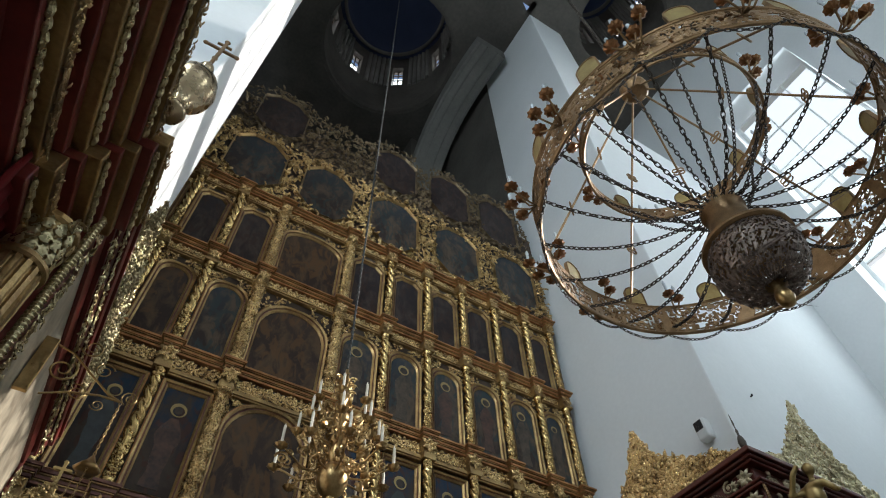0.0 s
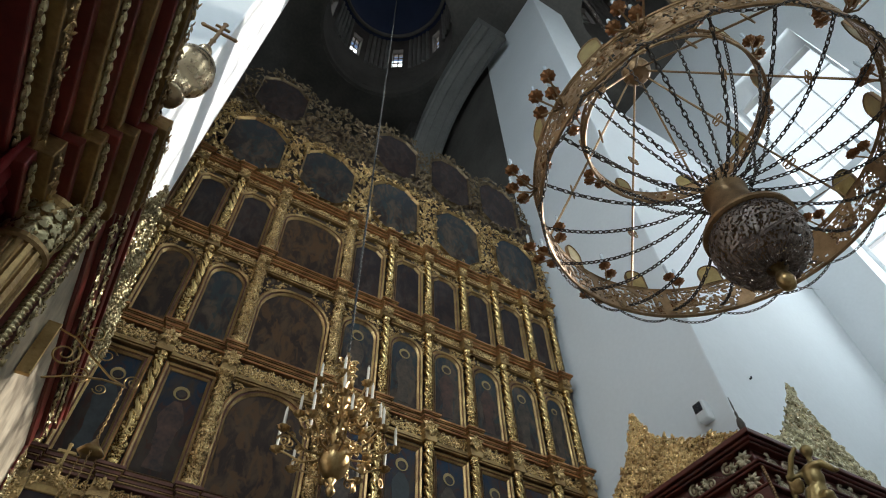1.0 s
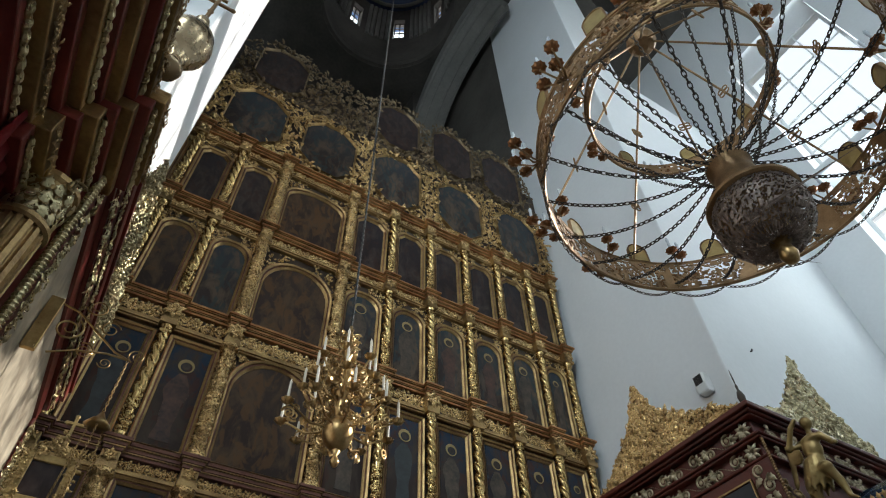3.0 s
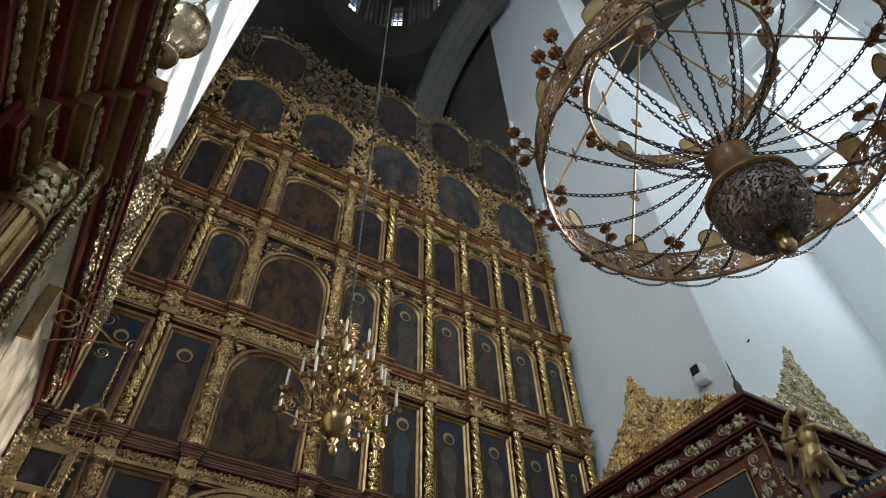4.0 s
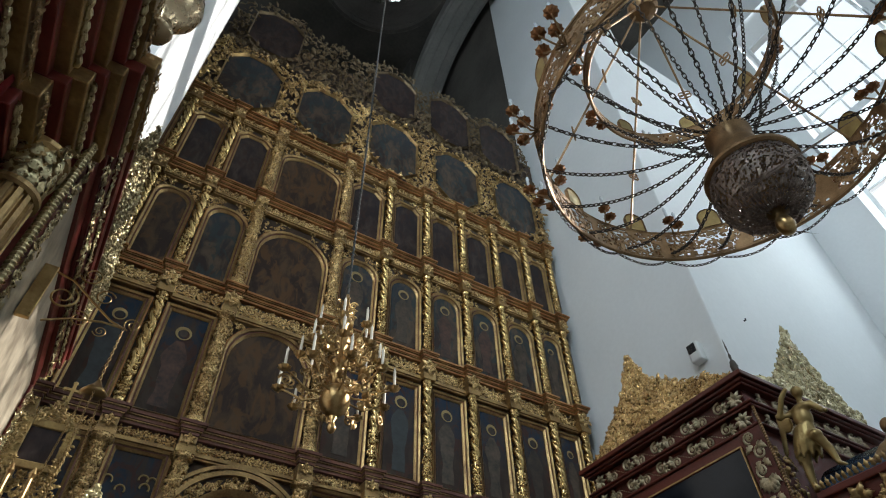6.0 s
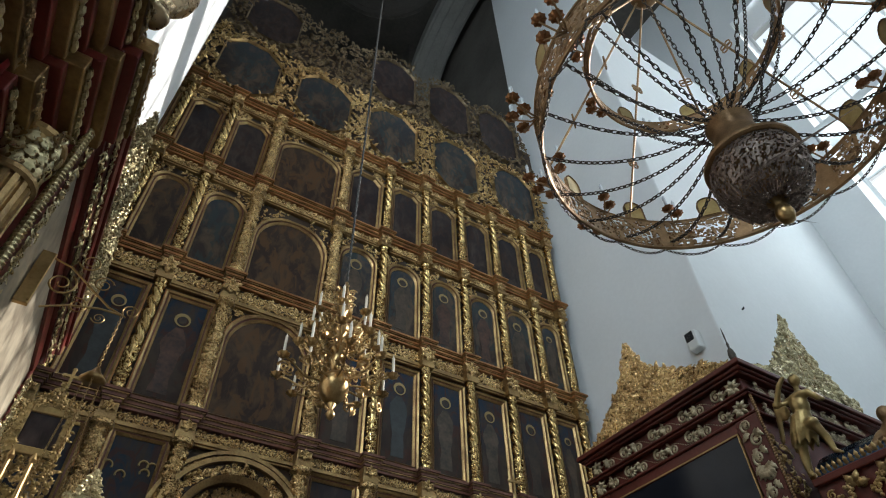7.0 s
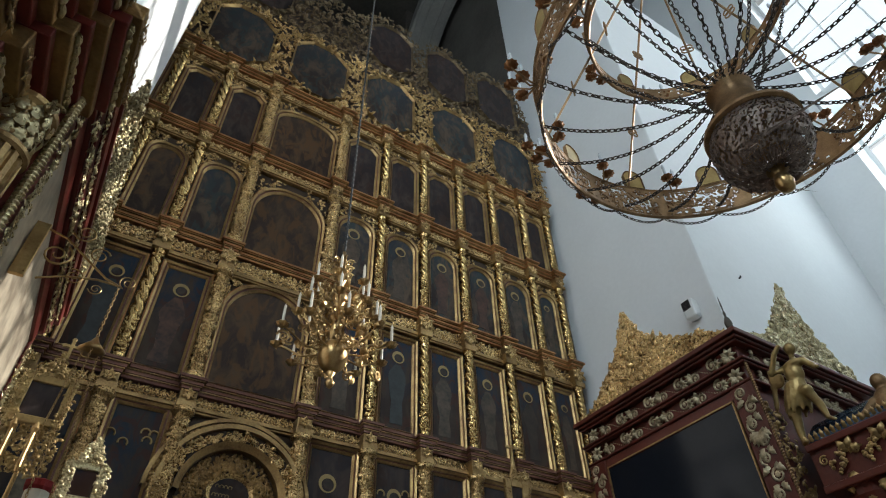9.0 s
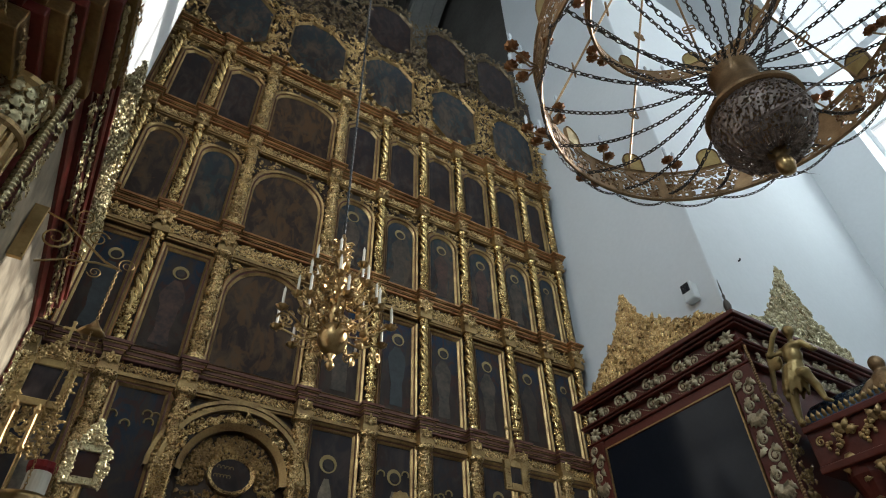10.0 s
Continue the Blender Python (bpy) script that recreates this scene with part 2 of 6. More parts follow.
def band(bm, inner, outer, y0, y1, y2=None, m=Matrix()):
    """A flat ring between two outlines of the same count (open ends allowed by repeating), thick from y0 to y1."""
    n = len(inner)
    y2 = y0 if y2 is None else y2
    vi0 = [bm.verts.new(m @ Vector((x, y2, z))) for x, z in inner]
    vo0 = [bm.verts.new(m @ Vector((x, y0, z))) for x, z in outer]
    vi1 = [bm.verts.new(m @ Vector((x, y1, z))) for x, z in inner]
    vo1 = [bm.verts.new(m @ Vector((x, y1, z))) for x, z in outer]
    for i in range(n):
        j = (i + 1) % n
        bm.faces.new((vi0[i], vi0[j], vo0[j], vo0[i]))
        bm.faces.new((vo0[i], vo0[j], vo1[j], vo1[i]))
        bm.faces.new((vi0[j], vi0[i], vi1[i], vi1[j]))
    return bm


# ---- carved ornament: many small leaves and scrolls laid into one mesh ----
def leaf_shape(lobes=3):
    """A leaf along +x of length 1, width about 0.6, arched towards -y, with a raised rib and cut lobes."""
    verts, faces = [], []
    steps = 2 * lobes + 1
    for i in range(steps + 1):
        u = i / steps
        w = 0.34 * math.sin(math.pi * min(1, u * 0.9 + 0.12)) * (1.0 if i % 2 else 0.62)
        lift = 0.32 * math.sin(math.pi * u) + 0.10 * u
        if i == steps:
            w = 0.03
        verts += [(u - 0.08 * (i % 2), -lift * 0.55, w), (u, -lift - 0.06, 0.0), (u - 0.08 * (i % 2), -lift * 0.55, -w)]
    for i in range(steps):
        a, b = 3 * i, 3 * i + 3
        faces += [(a, b, b + 1, a + 1), (a + 1, b + 1, b + 2, a + 2)]
    return np.array(verts), faces


def scroll_shape(turns=1.6, size=1.0, thick=0.11, n=18):
    """A spiral volute in the xz plane, rounded, of radius about 0.5."""
    verts, faces = [], []
    for i in range(n + 1):
        u = i / n
        a, r = 2 * math.pi * turns * u, 0.5 * size * (1 - 0.82 * u)
        c, t = np.array((r * math.cos(a), 0, r * math.sin(a))), thick * (1 - 0.5 * u)
        d = np.array((math.cos(a), 0, math.sin(a)))
        verts += [c + d * t, c + np.array((0, -t * 1.6, 0)), c - d * t]
    for i in range(n):
        a, b = 3 * i, 3 * i + 3
        faces += [(a, b, b + 1, a + 1), (a + 1, b + 1, b + 2, a + 2)]
    return np.array(verts), faces


def rosette_shape(petals=8):
    verts, faces = [(0, -0.22, 0)], []
    n = petals * 2
    for i in range(n):
        a = 2 * math.pi * i / n
        r = 0.5 if i % 2 == 0 else 0.3
        verts.append((r * math.cos(a), -0.05 if i % 2 == 0 else -0.16, r * math.sin(a)))
    for i in range(n):
        faces.append((0, 1 + i, 1 + (i + 1) % n))
    return np.array(verts), faces


LEAF, LEAF_FINE, SCROLL, ROSETTE = leaf_shape(2), leaf_shape(3), scroll_shape(), rosette_shape()
GRAPE = (np.array([(math.cos(a) * r, y, math.sin(a) * r) for y, r in ((0, 0.5), (-0.35, 0.36)) for a in np.linspace(0, 2 * math.pi, 7)[:6]] + [(0, -0.5, 0)]),
         [(i, (i + 1) % 6, 6 + (i + 1) % 6, 6 + i) for i in range(6)] + [(6 + i, 6 + (i + 1) % 6, 12) for i in range(6)])


class Carving:
    """Collects copies of small shapes and makes one mesh of them."""

    def __init__(self):
        self.v, self.f, self.n = [], [], 0

    def add(self, shape, m):
        v, f = shape
        a = np.array(m)
        self.v.append(v @ a[:3, :3].T + a[:3, 3])
        self.f += [tuple(i + self.n for i in q) for q in f]
        self.n += len(v)
        return self

    def put(self, shape, x, y, z, size, turn=0.0, tilt=0.0, wide=1.0, deep=1.0):
        """turn: degrees in the xz plane; tilt: degrees out of it."""
        m = Matrix.Translation((x, y, z)) @ Matrix.Rotation(radians(-turn), 4, "Y") @ Matrix.Rotation(radians(tilt), 4, "Z") @ Matrix.Diagonal((size, size * deep, size * wide, 1))
        return self.add(shape, m)

    def mesh(self, name, material, base=Matrix()):
        me = bpy.data.meshes.new(name)
        v = np.concatenate(self.v) @ np.array(base)[:3, :3].T + np.array(base)[:3, 3]
        me.from_pydata(v.tolist(), [], self.f)
        me.materials.append(material)
        me.shade_smooth()
        return me

    def part(self, name, material, parent, label="", base=Matrix(), smooth=False):
        ob = new(name, self.mesh(name, material, base))
        if smooth:
            ob.data.shade_smooth()
        ob.parent = parent
        ob.matrix_parent_inverse = parent.matrix_basis.inverted() if not parent.parent else (parent.parent.matrix_basis @ parent.matrix_basis).inverted()
        if label:
            ob["label"] = label
        if name != "chain" and name != "suspension_chain" and name != "scroll":
            ob["kind"] = "stuff"
        return ob


# ---- the setting ----
def structure(name, bm, material, label, category):
    return tagged(mesh_object(name, bm, material), label, category, kind="structure")


ZT = 33.0
structure("floor", boxes((-9, 17, -13, 22, -0.3, 0)), FLOOR, "polished stone floor of the cathedral", "floor")
# the south wall has two deep splayed windows
SX = 17.0
WINDOWS = [(-0.8, 3.1, 11.8, 18.6), (-0.7, 3.0, 18.9, 27.0)]
wall = bmesh.new()
zs = sorted({0.0, ZT} | {z for w in WINDOWS for z in w[2:]})
for z0, z1 in zip(zs, zs[1:]):
    holes = [w for w in WINDOWS if w[2] <= z0 and w[3] >= z1]
    if holes:
        box(wall, SX, SX + 1.6, -13, holes[0][0], z0, z1)
        box(wall, SX, SX + 1.6, holes[0][1], 22, z0, z1)
    else:
        box(wall, SX, SX + 1.6, -13, 22, z0, z1)
structure("wall_south", wall, PLASTER, "tall whitewashed side wall with deep window openings", "wall")
structure("wall_north", boxes((-10, -9, -13, 22, 0, ZT)), PLASTER, "plain whitewashed side wall", "wall")
structure("wall_west", boxes((-10, 18.6, -14, -13, 0, ZT)), PLASTER, "plain whitewashed end wall", "wall")
structure("wall_east", boxes((-10, 18.6, 22, 23, 0, 60)), STONE, "dark mottled end wall of the sanctuary", "wall")


def window_in(name, y0, y1, z0, z1):
    w = tagged(new(name), "deep window with dark bars and bright daylight behind", "window", kind="structure")
    x = SX + 1.2
    part("window_frame", boxes((x, x + 0.1, y0, y0 + 0.12, z0, z1), (x, x + 0.1, y1 - 0.12, y1, z0, z1), (x, x + 0.1, y0 + 0.12, y1 - 0.12, z0, z0 + 0.12), (x, x + 0.1, y0 + 0.12, y1 - 0.12, z1 - 0.12, z1)), WHITE_PLASTIC, w)
    nx, nz = 3, 4
    for i in range(1, nx):
        y = y0 + (y1 - y0) * i / nx
        part("glazing_bar", boxes((x + 0.02, x + 0.08, y - 0.035, y + 0.035, z0 + 0.12, z1 - 0.12)), WHITE_PLASTIC, w)
    for i in range(1, nz):
        z = z0 + (z1 - z0) * i / nz
        part("glazing_bar", boxes((x + 0.025, x + 0.075, y0 + 0.12, y1 - 0.12, z - 0.035, z + 0.035)), WHITE_PLASTIC, w)
    part("window_sill", boxes((SX + 0.02, x, y0, y1, z0, z0 + 0.06)), PLASTER, w)
    return w


for i, w in enumerate(WINDOWS):
    window_in("window_%d" % (i + 1), *w)

# the bright sky far outside the windows
structure("backdrop", boxes((60.0, 60.5, -30, 30, 52, 120)), SKY_GLOW, "plain bright overcast sky far outside the windows", "sky")

# piers
structure("pier_left", boxes((-3.6, -0.8, 3.35, 5.95, 0, ZT), bevel=0.03), PLASTER, "massive whitewashed square pier, brightly daylit on one face", "pier")
structure("pier_right", boxes((8.66, 10.6, 4.62, 8.6, 0, ZT), bevel=0.03), PLASTER, "massive whitewashed square pier beside the iconostasis", "pier")

# ceiling with two round openings under the drums
DRUM = (3.5, 9.9, 3.45, 34.0, 42.0)
DRUM2 = (13.0, 2.6, 2.3, 34.0, 42.0)


def holed_slab(bm, x0, x1, y0, y1, z0, z1, cx, cy, r, n=32):
    """A slab with one round hole."""
    for z, flip in ((z0, False), (z1, True)):
        ring = [bm.verts.new((cx + r * math.cos(2 * math.pi * i / n), cy + r * math.sin(2 * math.pi * i / n), z)) for i in range(n)]
        edge = []
        for i in range(n):
            a = 2 * math.pi * i / n
            c, s = math.cos(a), math.sin(a)
            k = min(((x1 - cx) / c) if c > 1e-6 else ((x0 - cx) / c if c < -1e-6 else 1e9), ((y1 - cy) / s) if s > 1e-6 else ((y0 - cy) / s if s < -1e-6 else 1e9))
            edge.append(bm.verts.new((cx + k * c, cy + k * s, z)))
        for i in range(n):
            j = (i + 1) % n
            q = (ring[i], ring[j], edge[j], edge[i])
            bm.faces.new(q if flip else q[::-1])
    # corners lost between the spokes lie behind the walls
    return bm


ceil_bm = bmesh.new()
holed_slab(ceil_bm, -10, 8.7, 4.0, 23, ZT, ZT + 1.0, DRUM[0], DRUM[1], DRUM[2])
holed_slab(ceil_bm, 8.7, 18.6, -4.0, 8.6, ZT, ZT + 1.0, DRUM2[0], DRUM2[1], DRUM2[2])
box(ceil_bm, -10, 8.7, -14, 4.0, ZT, ZT + 1)
box(ceil_bm, 8.7, 18.6, -14, -4.0, ZT, ZT + 1)
box(ceil_bm, 8.7, 18.6, 8.6, 23, ZT, ZT + 1)
structure("ceiling", ceil_bm, STONE, "dark mottled vaulted ceiling", "ceiling")


def drum(cx, cy, r, z0, z1, count, label, turn):
    """A round drum with tall windows, a ring cornice and a dome on top."""
    d = tagged(new("dome_drum"), label, "dome", kind="structure")
    n = count * 8
    win = {k for k in range(n) if k % 8 in (0, 1)}
    bm = bmesh.new()
    wz0, wz1 = z0 + (z1 - z0) * 0.42, z0 + (z1 - z0) * 0.80
    zl = [z0 - 1.0, wz0, wz1, z1]
    ro = r + 0.5

    def pt(k, z, rr):
        a = 2 * math.pi * (k + turn) / n
        return Vector((cx + rr * math.cos(a), cy + rr * math.sin(a), z))

    for k in range(n):
        for s in range(3):
            if s == 1 and k in win:
                for za in (zl[1], zl[2]):
                    bm.faces.new([bm.verts.new(v) for v in (pt(k, za, r), pt(k + 1, za, r), pt(k + 1, za, ro), pt(k, za, ro))])
                side = k if k % 8 == 0 else k + 1
                bm.faces.new([bm.verts.new(v) for v in (pt(side, zl[1], r), pt(side, zl[2], r), pt(side, zl[2], ro), pt(side, zl[1], ro))])
                continue
            bm.faces.new([bm.verts.new(v) for v in (pt(k, zl[s], r), pt(k + 1, zl[s], r), pt(k + 1, zl[s + 1], r), pt(k, zl[s + 1], r))])
            if s == 1:
                bm.faces.new([bm.verts.new(v) for v in (pt(k, zl[s], ro), pt(k + 1, zl[s], ro), pt(k + 1, zl[s + 1], ro), pt(k, zl[s + 1], ro))])
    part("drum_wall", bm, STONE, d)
    for k in range(0, n, 8):
        bm = bmesh.new()
        mid = (k + 1 + turn) * 2 * math.pi / n
        m = Matrix.Translation((cx, cy, 0)) @ Matrix.Rotation(mid, 4, "Z")
        half = math.pi * r * 2 / n
        for y in (-half * 0.9, 0, half * 0.9):
            tube(bm, [m @ Vector((r + 0.3, y, wz0)), m @ Vector((r + 0.3, y, wz1))], 0.05, 4)
        for z in np.linspace(wz0 + 0.05, wz1 - 0.05, 5):
            tube(bm, [m @ Vector((r + 0.3, -half, z)), m @ Vector((r + 0.3, half, z))], 0.045, 4)
        part("window_frame", bm, DARK_WOOD, d)
        # fluted pier between two windows
        for q in range(5):
            a = (k + 3 + q * 0.9 + turn) * 2 * math.pi / n
            bm = bmesh.new()
            p = Vector((cx + (r - 0.03) * math.cos(a), cy + (r - 0.03) * math.sin(a), 0))
            tube(bm, [p + Vector((0, 0, wz0 - 0.4)), p + Vector((0, 0, z1 - 0.3))], 0.12, 8)
            part("pier_shaft", bm, STONE_PALE, d)
    ring = bmesh.new()
    m = Matrix.Translation((cx, cy, 0))
    prof = [(r + 0.35, z0 - 1.0), (r - 0.15, z0 - 0.9), (r - 0.15, z0 - 0.5), (r + 0.1, z0 - 0.3), (r + 0.4, z0 - 0.2)]
    for (r0, za), (r1, zb) in zip(prof, prof[1:]):
        a = [ring.verts.new(m @ Vector((r0 * math.cos(t), r0 * math.sin(t), za))) for t in np.linspace(0, 2 * math.pi, 49)[:-1]]
        b = [ring.verts.new(m @ Vector((r1 * math.cos(t), r1 * math.sin(t), zb))) for t in np.linspace(0, 2 * math.pi, 49)[:-1]]
        for i in range(48):
            ring.faces.new((a[i], a[(i + 1) % 48], b[(i + 1) % 48], b[i]))
    part("ring_cornice", ring, STONE, d)
    cap = bmesh.new()
    rings = [[cap.verts.new(m @ Vector(((r + 0.1) * math.cos(a), (r + 0.1) * math.sin(a), z1 - 0.01))) for a in np.linspace(0, 2 * math.pi, 41)[:-1]]]
    for i in range(9):
        t = i / 8 * math.pi / 2
        rr, z = (r - 0.35) * math.cos(t) + 0.02, z1 + (r * 0.9) * math.sin(t)
        rings.append([cap.verts.new(m @ Vector((rr * math.cos(a), rr * math.sin(a), z))) for a in np.linspace(0, 2 * math.pi, 41)[:-1]])
    for a, b in zip(rings, rings[1:]):
        for i in range(40):
            cap.faces.new((a[i], a[(i + 1) % 40], b[(i + 1) % 40], b[i]))
    part("dome_shell", cap, DOME_BLUE, d, "dark blue painted dome", smooth=True)
    rim = bmesh.new()
    pts = [m @ Vector(((r - 0.33) * math.cos(a), (r - 0.33) * math.sin(a), z1)) for a in np.linspace(0, 2 * math.pi, 49)]
    tube(rim, pts, 0.12, 6)
    part("rim_moulding", rim, STONE_PALE, d)
    sky = bmesh.new()
    a = [sky.verts.new(m @ Vector(((ro + 0.5) * math.cos(t), (ro + 0.5) * math.sin(t), wz0 - 0.6))) for t in np.linspace(0, 2 * math.pi, 41)[:-1]]
    b = [sky.verts.new(m @ Vector(((ro + 0.5) * math.cos(t), (ro + 0.5) * math.sin(t), wz1 + 0.6))) for t in np.linspace(0, 2 * math.pi, 41)[:-1]]
    for i in range(40):
        sky.faces.new((a[i], a[(i + 1) % 40], b[(i + 1) % 40], b[i]))
    part("daylight", sky, LAMP_GLOW, d, "bright sky outside the drum windows")
    lid = bmesh.new()
    box(lid, cx - r - 1, cx + r + 1, cy - r - 1, cy + r + 1, z1 + r + 0.2, z1 + r + 0.4)
    part("outer_roof", lid, STONE, d)
    return d


drum(*DRUM[:3], DRUM[3], DRUM[4], 8, "dark dome drum with narrow windows and a dark blue vault", 1.2)
drum(*DRUM2[:3], DRUM2[3], DRUM2[4], 8, "smaller dark dome drum with narrow bright windows", 3.0)

# the sanctuary arch that springs from the pier
arch_bm = bmesh.new()
steps = 18
rows_a = []
for i in range(steps + 1):
    u = i / steps
    y = 6.6 + 6.9 * u
    z = 30.0 + 1.3 * math.sin(math.pi * (0.25 + 0.75 * u)) - 2.2 * u ** 6
    rows_a.append([arch_bm.verts.new(p) for p in ((6.75, y, z), (8.30, y, z), (8.30, y, z + 0.9), (6.75, y, z + 0.9))])
for a, b in zip(rows_a, rows_a[1:]):
    for i in range(4):
        arch_bm.faces.new((a[i], a[(i + 1) % 4], b[(i + 1) % 4], b[i]))
structure("arch", arch_bm, STONE_PALE, "pale stone arch springing over the sanctuary", "arch")
arch_ob = bpy.data.objects["arch"]
for x in (6.86, 7.25, 7.80, 8.19):
    part("rib", tube(bmesh.new(), [(x, 6.6 + 6.9 * i / 18, 29.98 + 1.3 * math.sin(math.pi * (0.25 + 0.75 * i / 18)) - 2.2 * (i / 18) ** 6) for i in range(19)], 0.035, 6), STONE_PALE, arch_ob)
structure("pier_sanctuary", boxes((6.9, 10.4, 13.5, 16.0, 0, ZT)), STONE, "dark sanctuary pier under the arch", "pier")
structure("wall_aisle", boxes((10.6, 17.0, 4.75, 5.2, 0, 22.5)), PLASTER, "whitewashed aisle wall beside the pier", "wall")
structure("wall_sanctuary_side", boxes((8.66, 9.3, 8.6, 13.5, 0, ZT)), STONE, "dark painted side wall of the sanctuary", "wall")
structure("wall_sanctuary", boxes((10.6, 18.6, 8.2, 8.6, 0, ZT)), PLASTER, "whitewashed wall closing the side aisle", "wall")
structure("wall_sanctuary_north", boxes((-10, -6, 8.6, 9.0, 0, ZT)), PLASTER, "whitewashed wall closing the side aisle", "wall")


# ---- the iconostasis ----
IY = 8.0          # face of the backing boards
COLS = [-2.75, -1.80, -0.87, 0.03, 1.00, 2.62, 3.65, 4.62, 5.57, 6.51, 7.45, 8.24]
SHELF = [2.2, 5.90, 8.41, 10.87, 13.27]   # tops of the cornices, tier by tier
icono = thing("iconostasis", "towering gilded and carved wooden icon screen in tiers", "iconostasis")
part("backing", boxes((-3.2, 8.50, IY, IY + 0.25, 0.0, 16.2)), DARK_WOOD, icono)

rng = random.Random(7)


def spiral_column(height, r=0.075, turns=3.2, seed=1):
    """A rope-twisted shaft over a leafy lower third, on a base and under a small leafy capital."""
    bm = bmesh.new()
    n, rings = 20, 110
    rows_ = []
    for i in range(rings + 1):
        u = i / rings
        z = height * (0.05 + 0.90 * u)
        ring = []
        for k in range(n):
            a = 2 * math.pi * k / n
            if 0.36 < u < 0.95:
                w = abs(math.cos(a + u * turns * 2 * math.pi))
                rr = r * (0.42 + 0.80 * w ** 0.6)
            else:
                rr = r * 0.80
            ring.append(bm.verts.new((rr * math.cos(a), rr * math.sin(a), z)))
        rows_.append(ring)
    for a, b in zip(rows_, rows_[1:]):
        for k in range(n):
            j = (k + 1) % n
            bm.faces.new((a[k], a[j], b[j], b[k]))
    lathe(bm, [(r * 1.35, 0), (r * 1.35, height * 0.015), (r * 1.05, height * 0.03), (r * 1.25, height * 0.04), (r * 0.9, height * 0.055)], 14)
    lathe(bm, [(r * 0.85, height * 0.93), (r * 1.1, height * 0.94), (r * 0.95, height * 0.95), (r * 1.3, height * 0.985), (r * 1.4, height)], 14)
    rg = random.Random(seed)
    c = Carving()
    z = height * 0.06
    while z < height * 0.98:
        leafy = z < height * 0.35 or z > height * 0.93
        for _ in range(6 if leafy else 1):
            if not leafy and rg.random() > 0.06:
                continue
            a = rg.uniform(-1.7, 1.7)
            c.add(rg.choice((LEAF, LEAF_FINE, SCROLL, GRAPE)), Matrix.Translation((r * 0.8 * math.sin(a), -r * 0.8 * math.cos(a), z + rg.uniform(0, 0.04))) @ Matrix.Rotation(a, 4, "Z") @ Matrix.Rotation(rg.uniform(0, 6.28), 4, "Y") @ Matrix.Scale(rg.uniform(0.05, 0.085), 4))
        z += 0.04
    me = c.mesh("column", None)
    bm.from_mesh(me)
    me.clear_geometry()
    bm.to_mesh(me)
    bm.free()
    me.materials.clear()
    me.shade_smooth()
    return me


def carved_column(height, r, seed):
    """A half-round pilaster thick with leaves, scrolls and grapes."""
    rg = random.Random(seed)
    c = Carving()
    core = bmesh.new()
    lathe(core, [(r * 1.3, 0), (r * 1.3, 0.06), (r * 0.75, 0.1), (r * 0.75, height - 0.12), (r * 1.3, height - 0.06), (r * 1.3, height)], 12)
    z = 0.1
    while z < height - 0.12:
        for s in range(8):
            a = rg.uniform(-1.5, 1.5)
            m = Matrix.Translation((r * 0.75 * math.sin(a), -r * 0.75 * math.cos(a), z + rg.uniform(0, 0.06))) @ Matrix.Rotation(a, 4, "Z") @ Matrix.Rotation(radians(rg.uniform(0, 360)), 4, "Y") @ Matrix.Diagonal((0.10, 0.06, 0.10, 1)) @ Matrix.Scale(rg.uniform(0.7, 1.15), 4)
            c.add(rg.choice((LEAF, LEAF, SCROLL, GRAPE)), m)
        z += 0.055
    me = c.mesh("column", None)
    core.from_mesh(me)
    me.clear_geometry()
    core.to_mesh(me)
    core.free()
    return me


def arch_outline(w, z0, z1, kind, n=14):
    """Outline of an opening of width w: round, low (segment), octagon or square topped; starts bottom left."""
    h = w / 2
    if kind == "square":
        top = [(-h + w * i / (n - 1), z1) for i in range(n)]
    elif kind == "octagon":
        c = h * 0.5
        top = [(-h, z1 - c), (-h + c, z1), (h - c, z1), (h, z1 - c)]
        top = [top[0]] * 4 + [top[1]] * 3 + [top[2]] * 3 + [top[3]] * 4
        top = [(x + 1e-4 * i, z) for i, (x, z) in enumerate(top)]
    else:
        rise = h if kind == "round" else h * 0.55
        top = [(-h * math.cos(math.pi * i / (n - 1)), z1 - rise + rise * math.sin(math.pi * i / (n - 1))) for i in range(n)]
    return [(-h, z0)] + top + [(h, z0)]


def grown(outline, d, cx, cz):
    out = []
    for x, z in outline:
        out.append((x + math.copysign(d, x - cx) if abs(x - cx) > 1e-6 else x, z + (d if z > cz else -d)))
    return out


def frieze(width, height, seed, dense=1.0):
    """An openwork band of undulating leaf scrolls, centred at the origin in the xz plane."""
    rg = random.Random(seed)
    c = Carving()
    n = max(2, int(round(width / (height * 0.62))))
    for i in range(n):
        x = -width / 2 + width * (i + 0.5) / n
        s = height * 0.80
        up = 1 if i % 2 else -1
        c.put(SCROLL, x, -0.01, up * height * 0.05, s * 0.9, 90 * up + rg.uniform(-12, 12), wide=up)
        c.put(ROSETTE, x, -0.015, 0, s * 0.42, rg.uniform(0, 90))
        for k in range(7):
            a = 51.4 * k + rg.uniform(-20, 20)
            c.put(LEAF, x + 0.2 * s * math.cos(radians(a)), 0, 0.26 * s * math.sin(radians(a)), s * rg.uniform(0.36, 0.5), a, rg.uniform(-15, 15))
        c.put(LEAF, x + width / n * 0.5, 0, up * height * 0.2, s * 0.5, rg.choice((60, 240, 120, 300)), 0)
    return c


